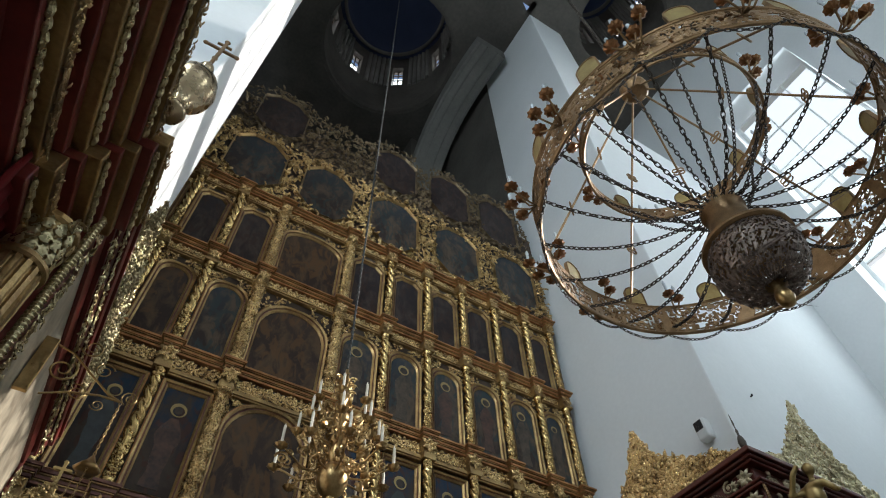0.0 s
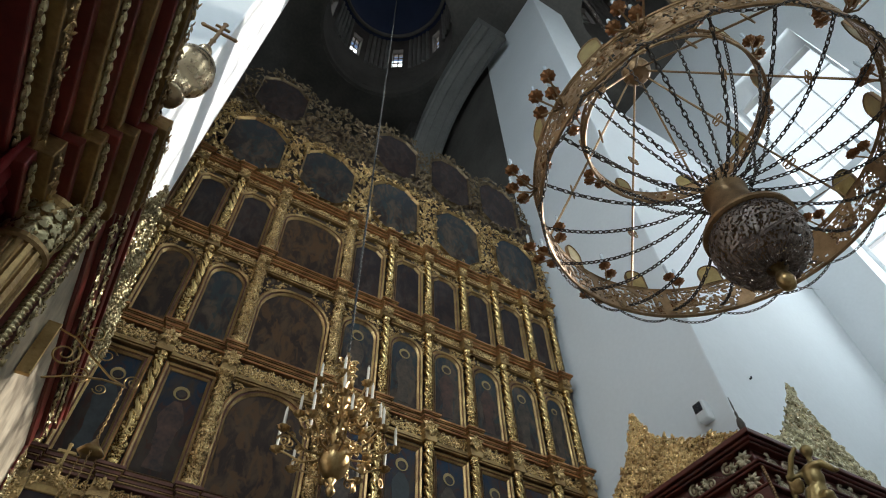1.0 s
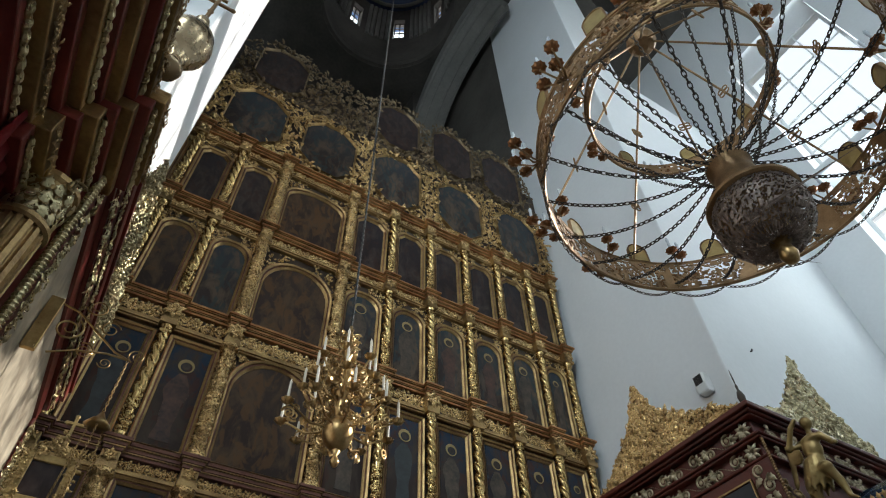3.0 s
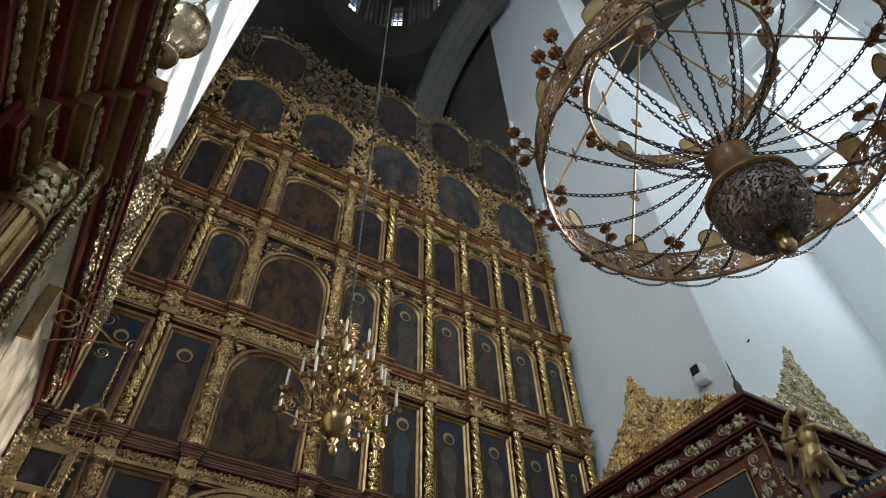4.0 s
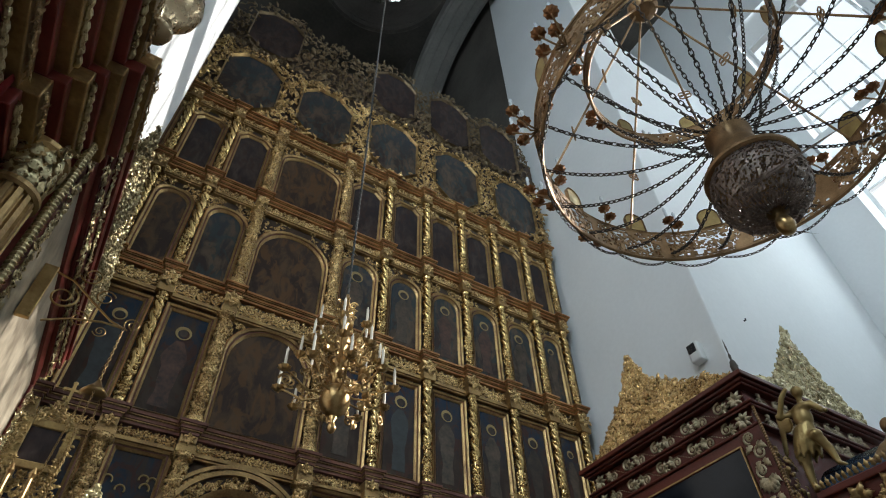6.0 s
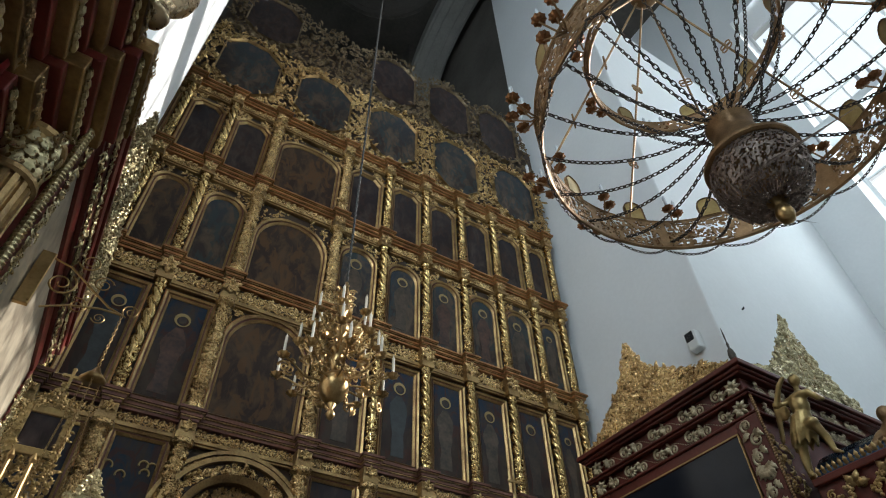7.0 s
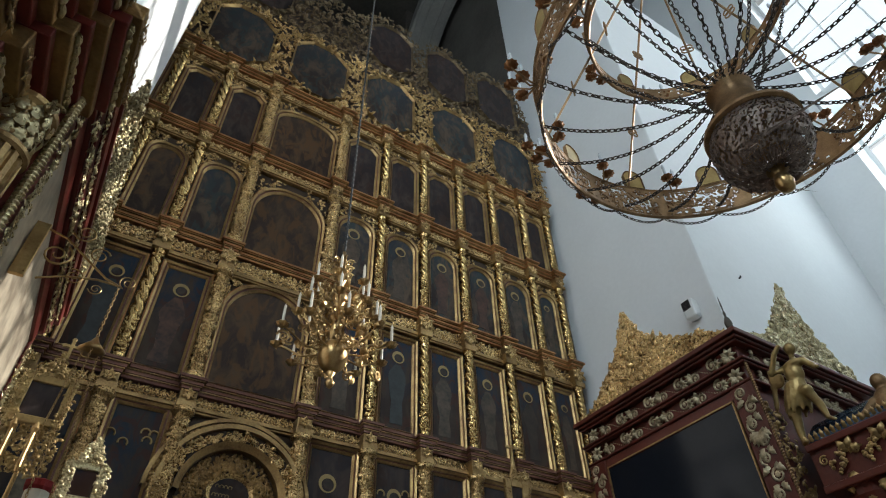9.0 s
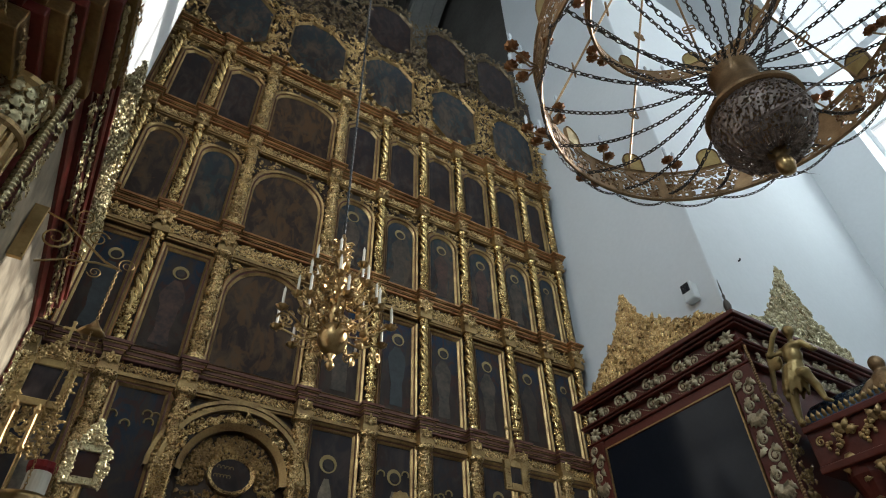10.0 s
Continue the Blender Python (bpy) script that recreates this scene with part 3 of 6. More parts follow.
def spandrel(w, z_top, apex, rise, seed):
    """Leaves that fill the two corners over an arched opening: w its width, apex and rise of the arch."""
    rg = random.Random(seed)
    c = Carving()
    h = w / 2
    for side in (-1, 1):
        count = 0
        while count < 46:
            x, z = rg.uniform(0.25, 1.12) * h, rg.uniform(apex - rise * 0.75, z_top)
            u = min(1.0, x / h)
            if z < apex - rise + rise * math.sqrt(max(0.0, 1 - u * u)) + 0.03:
                continue
            count += 1
            c.put(rg.choice((LEAF_FINE, LEAF, SCROLL)), side * x, -rg.uniform(0.0, 0.03), z, rg.uniform(0.045, 0.085), rg.uniform(0, 360), rg.uniform(-20, 20))
    return c


def figure_shapes(icon, w, z0, z1, x, y, mode, rg):
    """A plain painted figure: a robe and a disc for the head with a halo ring; nothing finer."""
    if mode == "faint":
        return
    h = z1 - z0
    robe = ROBE_TAN if z0 < 3.2 else rg.choice((ROBE_PALE, ROBE_RED, ROBE_BLUE, ROBE_PALE, FLESH_DARK))
    hx, hz, hr = x + rg.uniform(-0.06, 0.06) * w, z0 + h * 0.80, min(w * 0.21, 0.16)
    bm = bmesh.new()
    out = []
    for i in range(15):
        u = i / 14
        half = w * (0.17 - 0.03 * math.sin(math.pi * min(1, u * 2)) + 0.06 * math.exp(-((u - 0.72) / 0.12) ** 2) + 0.012 * math.sin(19 * u + hx)) * (1 if u < 0.9 else 0.75 if u < 0.96 else 0.4) * (0.85 if z0 < 3.2 else 1.4)
        out.append((half, z0 + h * (0.05 + 0.66 * u)))
    ring = [(hx - a, z) for a, z in out] + [(hx + a * 0.9, z) for a, z in out[::-1]]
    prism(bm, ring[::-1], y, y + 0.004)
    part("robe", bm, robe, icon)
    if mode != "faint":
        bm = bmesh.new()
        inner = [(hx + (0.70 + 0.16 * math.cos(a + 1.2)) * hr * math.cos(a), hz + (0.70 + 0.16 * math.cos(a + 1.2)) * hr * math.sin(a)) for a in np.linspace(0, 2 * math.pi, 21)[:-1]]
        outer = [(hx + hr * math.cos(a), hz + hr * math.sin(a)) for a in np.linspace(0, 2 * math.pi, 21)[:-1]]
        band(bm, inner, outer, y - 0.006, y)
        part("halo", bm, HALO, icon)
    bm = bmesh.new()
    prism(bm, [(hx + 0.5 * hr * math.cos(-a), hz + 0.6 * hr * math.sin(-a)) for a in np.linspace(0, 2 * math.pi, 15)[:-1]], y - 0.002, y)
    part("head_shape", bm, FLESH_DARK, icon)


def icon_bay(x0, x1, z0, z1, kind, paint, mode, seed):
    """One painted panel in its stepped gilt frame, between two columns."""
    rg = random.Random(seed)
    x, w = (x0 + x1) / 2, x1 - x0
    m = Matrix.Translation((x, 0, 0))
    icon = part("icon", prism(bmesh.new(), arch_outline(w, z0, z1, kind)[::-1], IY - 0.03, IY + 0.02, m), paint, icono)
    inner = arch_outline(w, z0, z1, kind)
    for d0, d1, y_in, y_out, metal in ((0.0, 0.030, IY - 0.045, IY - 0.075, GOLD_OLD), (0.030, 0.055, IY - 0.060, IY - 0.060, LEDGE_DARK), (0.055, 0.085, IY - 0.085, IY - 0.105, GOLD_OLD), (0.085, 0.105, IY - 0.07, IY - 0.07, RED_LEDGE)):
        fr = bmesh.new()
        band(fr, grown(inner, d0, 0, z0 + 0.2), grown(inner, d1, 0, z0 + 0.2), y_out, IY, y_in, m)
        part("frame", fr, metal, icon)
    if mode:
        figure_shapes(icon, w, z0, z1, x, IY - 0.036, mode, rg)
    return icon


RUN, BLOCK = 0.09, 0.20      # how far the cornice stands out between and over the columns
STEPS = ((0.000, 0.045, 0.08, 1), (0.045, 0.062, 0.058, 0), (0.062, 0.110, 0.035, 1), (0.110, 0.126, 0.02, 0), (0.126, 0.170, 0.0, 1))


def cornice_part(x0, x1, top, reach, ends, red, parent):
    """A stepped cornice: red-brown steps with thin gilt fillets between; ends: the steps return at both ends."""
    for kind, material in ((1, red), (0, GOLD_OLD)):
        bm = bmesh.new()
        for down, low, d, k in STEPS:
            if k == kind:
                e = d * 0.8 if ends else 0.0
                box(bm, x0 - e, x1 + e, IY - reach - d, IY - (0.10 if ends else 0.0), top - low, top - down, bevel=0.006 if kind else 0.0)
        part("cornice" if kind else "fillet", bm, material, parent)


# for each tier: the band of carving, the moulding under it, the top of the panels
TIERS = {1: (0.17, 0.33, 0.43, 0.50), 2: (0.18, 0.46, 0.58, 0.76), 3: (0.17, 0.38, 0.46, 0.79), 4: (0.17, 0.38, 0.46, 0.78)}
COL_Y = IY - 0.11
for tier in range(1, 5):
    lo, hi = SHELF[tier - 1], SHELF[tier]
    f_top, f_low, m_low, p_top = TIERS[tier]
    z_col0, z_col1 = lo + (0.02 if tier > 1 else 0.9), hi - m_low + 0.01
    red = LEDGE_DARK if tier == 1 else RED_LEDGE
    for i in range(len(COLS) - 1):
        a, b = COLS[i], COLS[i + 1]
        cornice_part(a, b, hi, RUN, False, red, icono)
        bm = boxes((a, b, IY - 0.115, IY, hi - m_low + 0.03, hi - f_low - 0.03), (a, b, IY - 0.09, IY, hi - f_low - 0.03, hi - f_low), (a, b, IY - 0.09, IY, hi - m_low, hi - m_low + 0.03), bevel=0.008)
        part("moulding", bm, GOLD_OLD, icono)
        f = frieze(b - a - 0.22, (f_low - f_top) * 1.06, 100 * tier + i)
        f.part("frieze", GOLD, icono, base=Matrix.Translation(((a + b) / 2, IY - 0.03, hi - (f_top + f_low) / 2)))
    for i, cx in enumerate(COLS):
        cornice_part(cx - 0.12, cx + 0.12, hi + 0.003, BLOCK, True, red, icono)
        bm = boxes((cx - 0.11, cx + 0.11, IY - BLOCK + 0.01, IY, hi - f_low - 0.01, hi - 0.171), (cx - 0.125, cx + 0.125, IY - BLOCK - 0.02, IY, hi - m_low, hi - f_low - 0.01), bevel=0.008)
        part("pedestal", bm, GOLD_OLD, icono)
        part("plinth", boxes((cx - 0.10, cx + 0.10, IY - 0.20, IY, hi + 0.003, hi + 0.024), bevel=0.006), GOLD_OLD, icono)
        c = Carving()
        zc, size = hi - (0.15 + f_low) / 2, (f_low - 0.15) * 0.62
        for k in range(6):
            c.put(LEAF_FINE, cx, IY - BLOCK + 0.008, zc, size, 60 * k + 90, 0)
        c.put(ROSETTE, cx, IY - BLOCK, zc, size * 0.7)
        c.part("carving", GOLD, icono)
    # columns
    tall = z_col1 - z_col0
    wides = [spiral_column(tall, 0.075, 3.3 * tall / 1.75 + 0.2 * q, 3 * tier + q) for q in range(3)]
    carved = [carved_column(tall, 0.115, 5 + tier + 9 * q) for q in range(2)]
    for me in wides + carved:
        me.materials.clear()
        me.materials.append(GOLD_TWIST if me in wides else GOLD)
    for i, cx in enumerate(COLS):
        me = carved[i % 2] if (i in (4, 5) or tier == 1) else wides[i % 3]
        shared("column", me, icono, Matrix.Translation((cx, COL_Y, z_col0)))
    # painted panels
    for i in range(len(COLS) - 1):
        a, b = COLS[i] + 0.205, COLS[i + 1] - 0.205
        centre = i == 4
        if tier == 4:
            icon_bay(a, b, lo + 0.10, hi - p_top, "low" if centre else "octagon", PAINT_BROWN if centre else PAINT_DARK, "faint", 1000 + i)
        elif tier == 3:
            icon_bay(a, b, lo + 0.10, hi - p_top, "round", PAINT_BROWN if centre or i < 3 else PAINT_SLATE, "faint" if centre or i < 4 else "halo", 1100 + i)
        elif tier == 2:
            icon_bay(a, b, lo + 0.10, hi - p_top + (0.1 if centre else 0.0), "round" if centre else "square", PAINT_BROWN if centre else PAINT_BLUE, "faint" if centre else "halo", 1200 + i)
        elif not centre:
            icon_bay(a, b, lo + 0.9, hi - p_top, "square", PAINT_BLUE if i < 4 else PAINT_DARK, "faint" if i in (3, 7) else "halo", 1300 + i)
        if tier >= 2 and not (tier == 2 and not centre):
            wide = b - a + 0.21
            rise = wide / 2 * (1.0 if tier < 4 else 0.55)
            apex = hi - p_top + 0.105 + (0.1 if tier == 2 else 0.0)
            spandrel(wide, hi - m_low - 0.03, apex, rise, 50 * tier + i).part("spandrel", GOLD, icono, base=Matrix.Translation(((a + b) / 2, IY - 0.03, 0)))


def octagon(w, z0, z1, c):
    h = w / 2
    return [(-h, z0 + c), (-h, z1 - c), (-h + c, z1), (h - c, z1), (h, z1 - c), (h, z0 + c), (h - c, z0), (-h + c, z0)]


def octagon_icon(cx, z0, z1, w, seed, paint, gilt):
    m = Matrix.Translation((cx, 0, 0))
    o = octagon(w, z0, z1, w * 0.30)
    icon = part("icon", prism(bmesh.new(), o[::-1], IY - 0.05, IY, m), paint, icono)
    fr = bmesh.new()
    big = [(x * 1.05, (z0 + z1) / 2 + (z - (z0 + z1) / 2) * 1.035) for x, z in o]
    band(fr, o, big, IY - 0.12, IY, IY - 0.07, m)
    part("frame", fr, gilt, icon)
    figure_shapes(icon, w * 0.8, z0, z1, cx, IY - 0.056, "faint", random.Random(seed))


OCT = [(-0.02, 13.50, 15.50), (1.82, 13.50, 15.53), (3.68, 13.55, 15.55), (5.57, 13.55, 15.55), (7.46, 13.50, 15.55)]
OCT_TOP = [(0.12, 16.10, 18.16), (3.61, 16.15, 18.25), (5.43, 16.15, 18.35), (7.17, 16.10, 18.35)]
for k, (cx, z0, z1) in enumerate(OCT):
    octagon_icon(cx, z0, z1, 1.30, 60 + k, PAINT_SLATE, GOLD_OLD)
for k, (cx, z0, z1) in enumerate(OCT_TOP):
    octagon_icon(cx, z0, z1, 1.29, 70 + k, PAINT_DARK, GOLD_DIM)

# the leafy cresting round the octagons
rg = random.Random(11)
holes = [(cx, (a + b) / 2, 0.70, 1.03) for cx, a, b in OCT] + [(cx, (a + b) / 2, 0.70, 1.05) for cx, a, b in OCT_TOP]
crest_cells = {}
for _ in range(9500):
    x, z = rg.uniform(-1.6, 8.45), rg.uniform(13.27, 18.9)
    inside = any((abs(x - hx) / hw) ** 2.6 + (abs(z - hz) / hh) ** 2.6 < 1 for hx, hz, hw, hh in holes)
    near = min(((x - hx) / (hw + 0.34)) ** 2 + ((z - hz) / (hh + 0.34)) ** 2 for hx, hz, hw, hh in holes)
    centre_top = abs(x - 1.85) < 1.2 and 15.3 < z < 18.4 - abs(x - 1.85) * 0.5
    if inside or (near > 1.25 and not (z < 16.3) and not centre_top):
        continue
    if z > 15.6 and x < -0.95:
        continue
    if z > 16.0 and rg.random() < 0.40:
        continue
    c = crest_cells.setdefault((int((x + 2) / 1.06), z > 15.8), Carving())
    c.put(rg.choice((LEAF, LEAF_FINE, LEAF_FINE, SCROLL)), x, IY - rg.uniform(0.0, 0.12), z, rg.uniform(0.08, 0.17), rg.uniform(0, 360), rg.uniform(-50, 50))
# cresting above 15.8 m takes the dimmed gold, for the light's fall-off
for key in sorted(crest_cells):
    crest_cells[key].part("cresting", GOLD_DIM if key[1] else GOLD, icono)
part("cresting_ground", boxes((-1.0, 8.45, IY + 0.02, IY + 0.1, 16.2, 17.3)), DARK_WOOD, icono)

# small halo crescents on the low painted panels
for bay, spots in ((3, ((-0.25, 5.02), (-0.08, 4.93), (0.18, 5.0), (0.24, 5.09), (0.14, 5.1))), (6, ((-0.2, 4.95), (0.2, 5.0), (0.26, 4.55))), (7, ((-0.22, 4.75), (-0.14, 4.78), (0.0, 4.85)))):
    for dx, z in spots:
        bm = bmesh.new()
        x = (COLS[bay] + COLS[bay + 1]) / 2 + dx
        tube(bm, [(x + 0.055 * math.cos(t), IY - 0.045, z + 0.055 * math.sin(t)) for t in np.linspace(-0.5, math.pi + 0.3, 11)], 0.012, 5)
        part("halo", bm, HALO, icono)


# ---- royal doors and the low tier of the iconostasis ----
DX, DZ = 1.81, 4.47


def arc_points(r, n=25, a0=0.0, a1=math.pi):
    return [(r * math.cos(a0 + (a1 - a0) * i / (n - 1)), r * math.sin(a0 + (a1 - a0) * i / (n - 1))) for i in range(n)]


def arch_band(name, r0, r1, y0, y1, material, parent, y2=None):
    bm = bmesh.new()
    inn, out = arc_points(r0), arc_points(r1)
    for (a, b, c, d) in zip(inn, inn[1:], out, out[1:]):
        ya = y0 if y2 is None else y2
        q = [(DX + a[0], ya, DZ + a[1]), (DX + b[0], ya, DZ + b[1]), (DX + d[0], y0, DZ + d[1]), (DX + c[0], y0, DZ + c[1])]
        bm.faces.new([bm.verts.new(v) for v in q])
        bm.faces.new([bm.verts.new(v) for v in (q[1], q[0], (q[0][0], y1, q[0][2]), (q[1][0], y1, q[1][2]))])
        bm.faces.new([bm.verts.new(v) for v in (q[3], q[2], (q[2][0], y1, q[2][2]), (q[3][0], y1, q[3][2]))])
    return part(name, bm, material, parent)


arch_band("door_arch", 0.62, 0.70, IY - 0.20, IY, GOLD_OLD, icono, IY - 0.14)
arch_band("door_arch", 0.70, 0.88, IY - 0.12, IY, DARK_WOOD, icono)
arch_band("door_arch", 0.88, 0.94, IY - 0.20, IY, GOLD_OLD, icono)
arch_band("door_arch", 1.00, 1.05, IY - 0.12, IY, GOLD_OLD, icono)
rg = random.Random(21)
c = Carving()
for i in range(46):
    a, r = math.pi * (i + 0.5) / 46, 0.79
    for k in range(3):
        c.put(rg.choice((LEAF_FINE, SCROLL, LEAF, ROSETTE)), DX + (r + rg.uniform(-0.06, 0.06)) * math.cos(a), IY - 0.13, DZ + (r + rg.uniform(-0.06, 0.06)) * math.sin(a), rg.uniform(0.07, 0.13), rg.uniform(0, 360), rg.uniform(-30, 30))
c.part("arch_carving", GOLD, icono)
c = Carving()
for i in range(40):
    a = math.pi * (i + 0.5) / 40
    c.put(LEAF, DX + 0.97 * math.cos(a), IY - 0.08, DZ + 0.97 * math.sin(a), 0.10, math.degrees(a) + 90)
c.part("arch_carving", GOLD_OLD, icono)
part("door_leaf", boxes((DX - 0.62, DX - 0.005, IY - 0.02, IY + 0.1, 0.3, 5.0), (DX + 0.005, DX + 0.62, IY - 0.02, IY + 0.1, 0.3, 5.0)), DARK_WOOD, icono)
c = Carving()
for _ in range(620):
    a, r = rg.uniform(-0.25, math.pi + 0.25), rg.uniform(0.33, 0.60)
    c.put(rg.choice((LEAF_FINE, SCROLL, LEAF)), DX + r * math.cos(a), IY - 0.03, DZ + r * math.sin(a) * 0.95, rg.uniform(0.045, 0.085), rg.uniform(0, 360), rg.uniform(-30, 30))
for _ in range(520):
    c.put(rg.choice((LEAF_FINE, SCROLL, LEAF)), DX + rg.uniform(-0.58, 0.58), IY - 0.03, rg.uniform(3.0, 4.3), rg.uniform(0.05, 0.09), rg.uniform(0, 360), rg.uniform(-30, 30))
c.part("door_carving", GOLD_OLD, icono)
med = part("medallion", prism(bmesh.new(), [(DX + 0.245 * math.cos(-a), 4.53 + 0.20 * math.sin(-a)) for a in np.linspace(0, 2 * math.pi, 33)[:-1]], IY - 0.09, IY), PAINT_DARK, icono, "oval painted medallion with faint figures")
ring = bmesh.new()
band(ring, [(DX + 0.245 * math.cos(a), 4.53 + 0.20 * math.sin(a)) for a in np.linspace(0, 2 * math.pi, 33)[:-1]], [(DX + 0.295 * math.cos(a), 4.53 + 0.25 * math.sin(a)) for a in np.linspace(0, 2 * math.pi, 33)[:-1]], IY - 0.13, IY, IY - 0.1)
part("frame", ring, GOLD, med)
for k in range(9):
    bm = bmesh.new()
    hx, hz = DX - 0.19 + 0.047 * (k if k < 5 else (k - 5) * 1.2 + 0.5) * 1.6 * (0.55 if k < 5 else 0.6), 4.50 if k < 5 else 4.61
    tube(bm, [(hx + 0.022 * math.cos(a), IY - 0.095, hz + 0.022 * math.sin(a)) for a in np.linspace(-0.6, math.pi + 0.6, 9)], 0.005, 4)
    part("halo", bm, HALO, med)
for sx in (-0.86, 0.86):
    bm = bmesh.new()
    for k in range(7):
        z = 4.05 + 0.06 * k
        for d in (-1, 1):
            tube(bm, [(DX + sx - 0.09 * d, IY - 0.30, z), (DX + sx + 0.09 * d, IY - 0.30, z + 0.10)], 0.012, 4)
    tube(bm, [(DX + sx - 0.1, IY - 0.30, 4.0), (DX + sx - 0.1, IY - 0.30, 4.55)], 0.014, 5)
    tube(bm, [(DX + sx + 0.1, IY - 0.30, 4.0), (DX + sx + 0.1, IY - 0.30, 4.55)], 0.014, 5)
    part("lattice", bm, GOLD, icono)
    part("shelf", boxes((DX + sx - 0.32, DX + sx + 0.28, IY - 0.38, IY, 3.86, 3.95), (DX + sx - 0.26, DX + sx + 0.22, IY - 0.33, IY, 3.76, 3.86), bevel=0.012), RED_LEDGE, icono)


# ---- the great ring chandelier ----
CX, CY = 4.645, 1.44
khoros = thing("ring_chandelier", "huge openwork bronze ring chandelier with chains, candles and plaques", "chandelier")


def ring_torus(r, z, thick, n=96, sides=6):
    bm = bmesh.new()
    rows_ = []
    for i in range(n):
        a = 2 * math.pi * i / n
        rows_.append([bm.verts.new((CX + (r + thick * math.cos(b)) * math.cos(a), CY + (r + thick * math.cos(b)) * math.sin(a), z + thick * math.sin(b))) for b in np.linspace(0, 2 * math.pi, sides + 1)[:-1]])
    for i in range(n):
        a, b = rows_[i], rows_[(i + 1) % n]
        for k in range(sides):
            bm.faces.new((a[k], b[k], b[(k + 1) % sides], a[(k + 1) % sides]))
    return bm


def pierced(rings, rg, keep, thick=0.012):
    """A shell through rings of points with cells left open, given thickness."""
    bm = bmesh.new()
    vs = [[bm.verts.new(p) for p in ring] for ring in rings]
    n = len(vs[0])
    for j, (a, b) in enumerate(zip(vs, vs[1:])):
        for i in range(n):
            k = (i + 1) % n
            if rg.random() < keep(i, j):
                bm.faces.new((a[i], a[k], b[k], b[i]))
    bmesh.ops.delete(bm, geom=[v for v in bm.verts if not v.link_faces], context="VERTS")
    bmesh.ops.recalc_face_normals(bm, faces=bm.faces)
    bmesh.ops.solidify(bm, geom=list(bm.faces), thickness=thick)
    return bm


def ring_band(r, z0, z1, n, rows_n, rg, hole):
    rings = []
    for j in range(rows_n + 1):
        z = z0 + (z1 - z0) * j / rows_n
        ring = []
        for i in range(n):
            a = 2 * math.pi * (i + 0.35 * rg.uniform(-1, 1)) / n
            ring.append((CX + r * math.cos(a), CY + r * math.sin(a), z + (0 if j in (0, rows_n) else rg.uniform(-1, 1) * 0.010)))
        rings.append(ring)
    def keep(i, j):
        if j in (0, rows_n - 1):
            return 1.0
        return 0.97 if i % (n // 12) < n // 100 else 1 - hole
    return pierced(rings, rg, keep)


rg = random.Random(5)
RR, RZ, RH = 2.00, 7.28, 0.52
part("outer_band", ring_band(RR, RZ, RZ + RH, 400, 15, rg, 0.50), BRONZE, khoros, "pierced bronze band")
for z, thick in ((RZ, 0.022), (RZ + RH, 0.022), (RZ + RH - 0.06, 0.010), (RZ + 0.06, 0.010)):
    part("rail", ring_torus(RR, z, thick), BRONZE, khoros)
c = Carving()
for i in range(620):
    a = 2 * math.pi * i / 620 + rg.uniform(-0.01, 0.01)
    m = Matrix.Translation((CX + RR * math.cos(a), CY + RR * math.sin(a), RZ + rg.uniform(0.08, 0.45))) @ Matrix.Rotation(a + math.pi / 2, 4, "Z") @ Matrix.Rotation(rg.uniform(0, 6.3), 4, "Y") @ Matrix.Diagonal((0.09, 0.045, 0.09, 1))
    c.add(rg.choice((LEAF, SCROLL, SCROLL)), m)
c.part("band_relief", BRONZE, khoros)
IR, IZ = 1.19, 8.82
part("inner_band", ring_band(IR, IZ, IZ + 0.22, 200, 6, rg, 0.42), BRONZE, khoros, "smaller pierced bronze band")
for z in (IZ, IZ + 0.22):
    part("rail", ring_torus(IR, z, 0.02, 72), BRONZE, khoros)

BRONZE_DARK = mat("dark_brown_bronze", (0.36, 0.28, 0.23), 0.44, 0.75, spread=0.5, scale=14, fine=60, second=(0.10, 0.07, 0.06))
# bowl
prof = [(0.05, 5.82), (0.19, 5.83), (0.31, 5.89), (0.40, 6.00), (0.448, 6.14), (0.455, 6.28), (0.43, 6.40), (0.36, 6.50)]
fine = []
for (r0, z0), (r1, z1) in zip(prof, prof[1:]):
    for k in range(7):
        fine.append((r0 + (r1 - r0) * k / 7, z0 + (z1 - z0) * k / 7))
fine.append(prof[-1])
rings = [[(CX + r * math.cos(2 * math.pi * (i + 0.43 * j + 0.2 * math.sin(i * 2.3 + j)) / 190), CY + r * math.sin(2 * math.pi * (i + 0.43 * j + 0.2 * math.sin(i * 2.3 + j)) / 190), z + 0.006 * math.sin(i * 1.7)) for i in range(190)] for j, (r, z) in enumerate(fine)]
part("bowl", pierced(rings, rg, lambda i, j: 1.0 if j in (0, 48) else 0.62, 0.010), BRONZE_DARK, khoros, "pierced dark bronze bowl")
bm = bmesh.new()
m = Matrix.Translation((CX, CY, 0))
lathe(bm, [(0.44, 6.41), (0.47, 6.425), (0.47, 6.465), (0.44, 6.485), (0.36, 6.52)], 40, m)
part("bowl_rim", bm, BRONZE, khoros)
bm = bmesh.new()
lathe(bm, [(0.36, 6.50), (0.31, 6.60), (0.27, 6.66), (0.25, 6.82), (0.225, 6.90), (0.215, 7.06), (0.245, 7.10), (0.245, 7.16), (0.18, 7.18)], 32, m)
part("neck", bm, BRONZE, khoros, smooth=True)
bm = bmesh.new()
lathe(bm, [(0.02, 5.56), (0.06, 5.58), (0.085, 5.66), (0.07, 5.74), (0.05, 5.78), (0.11, 5.83)], 16, m)
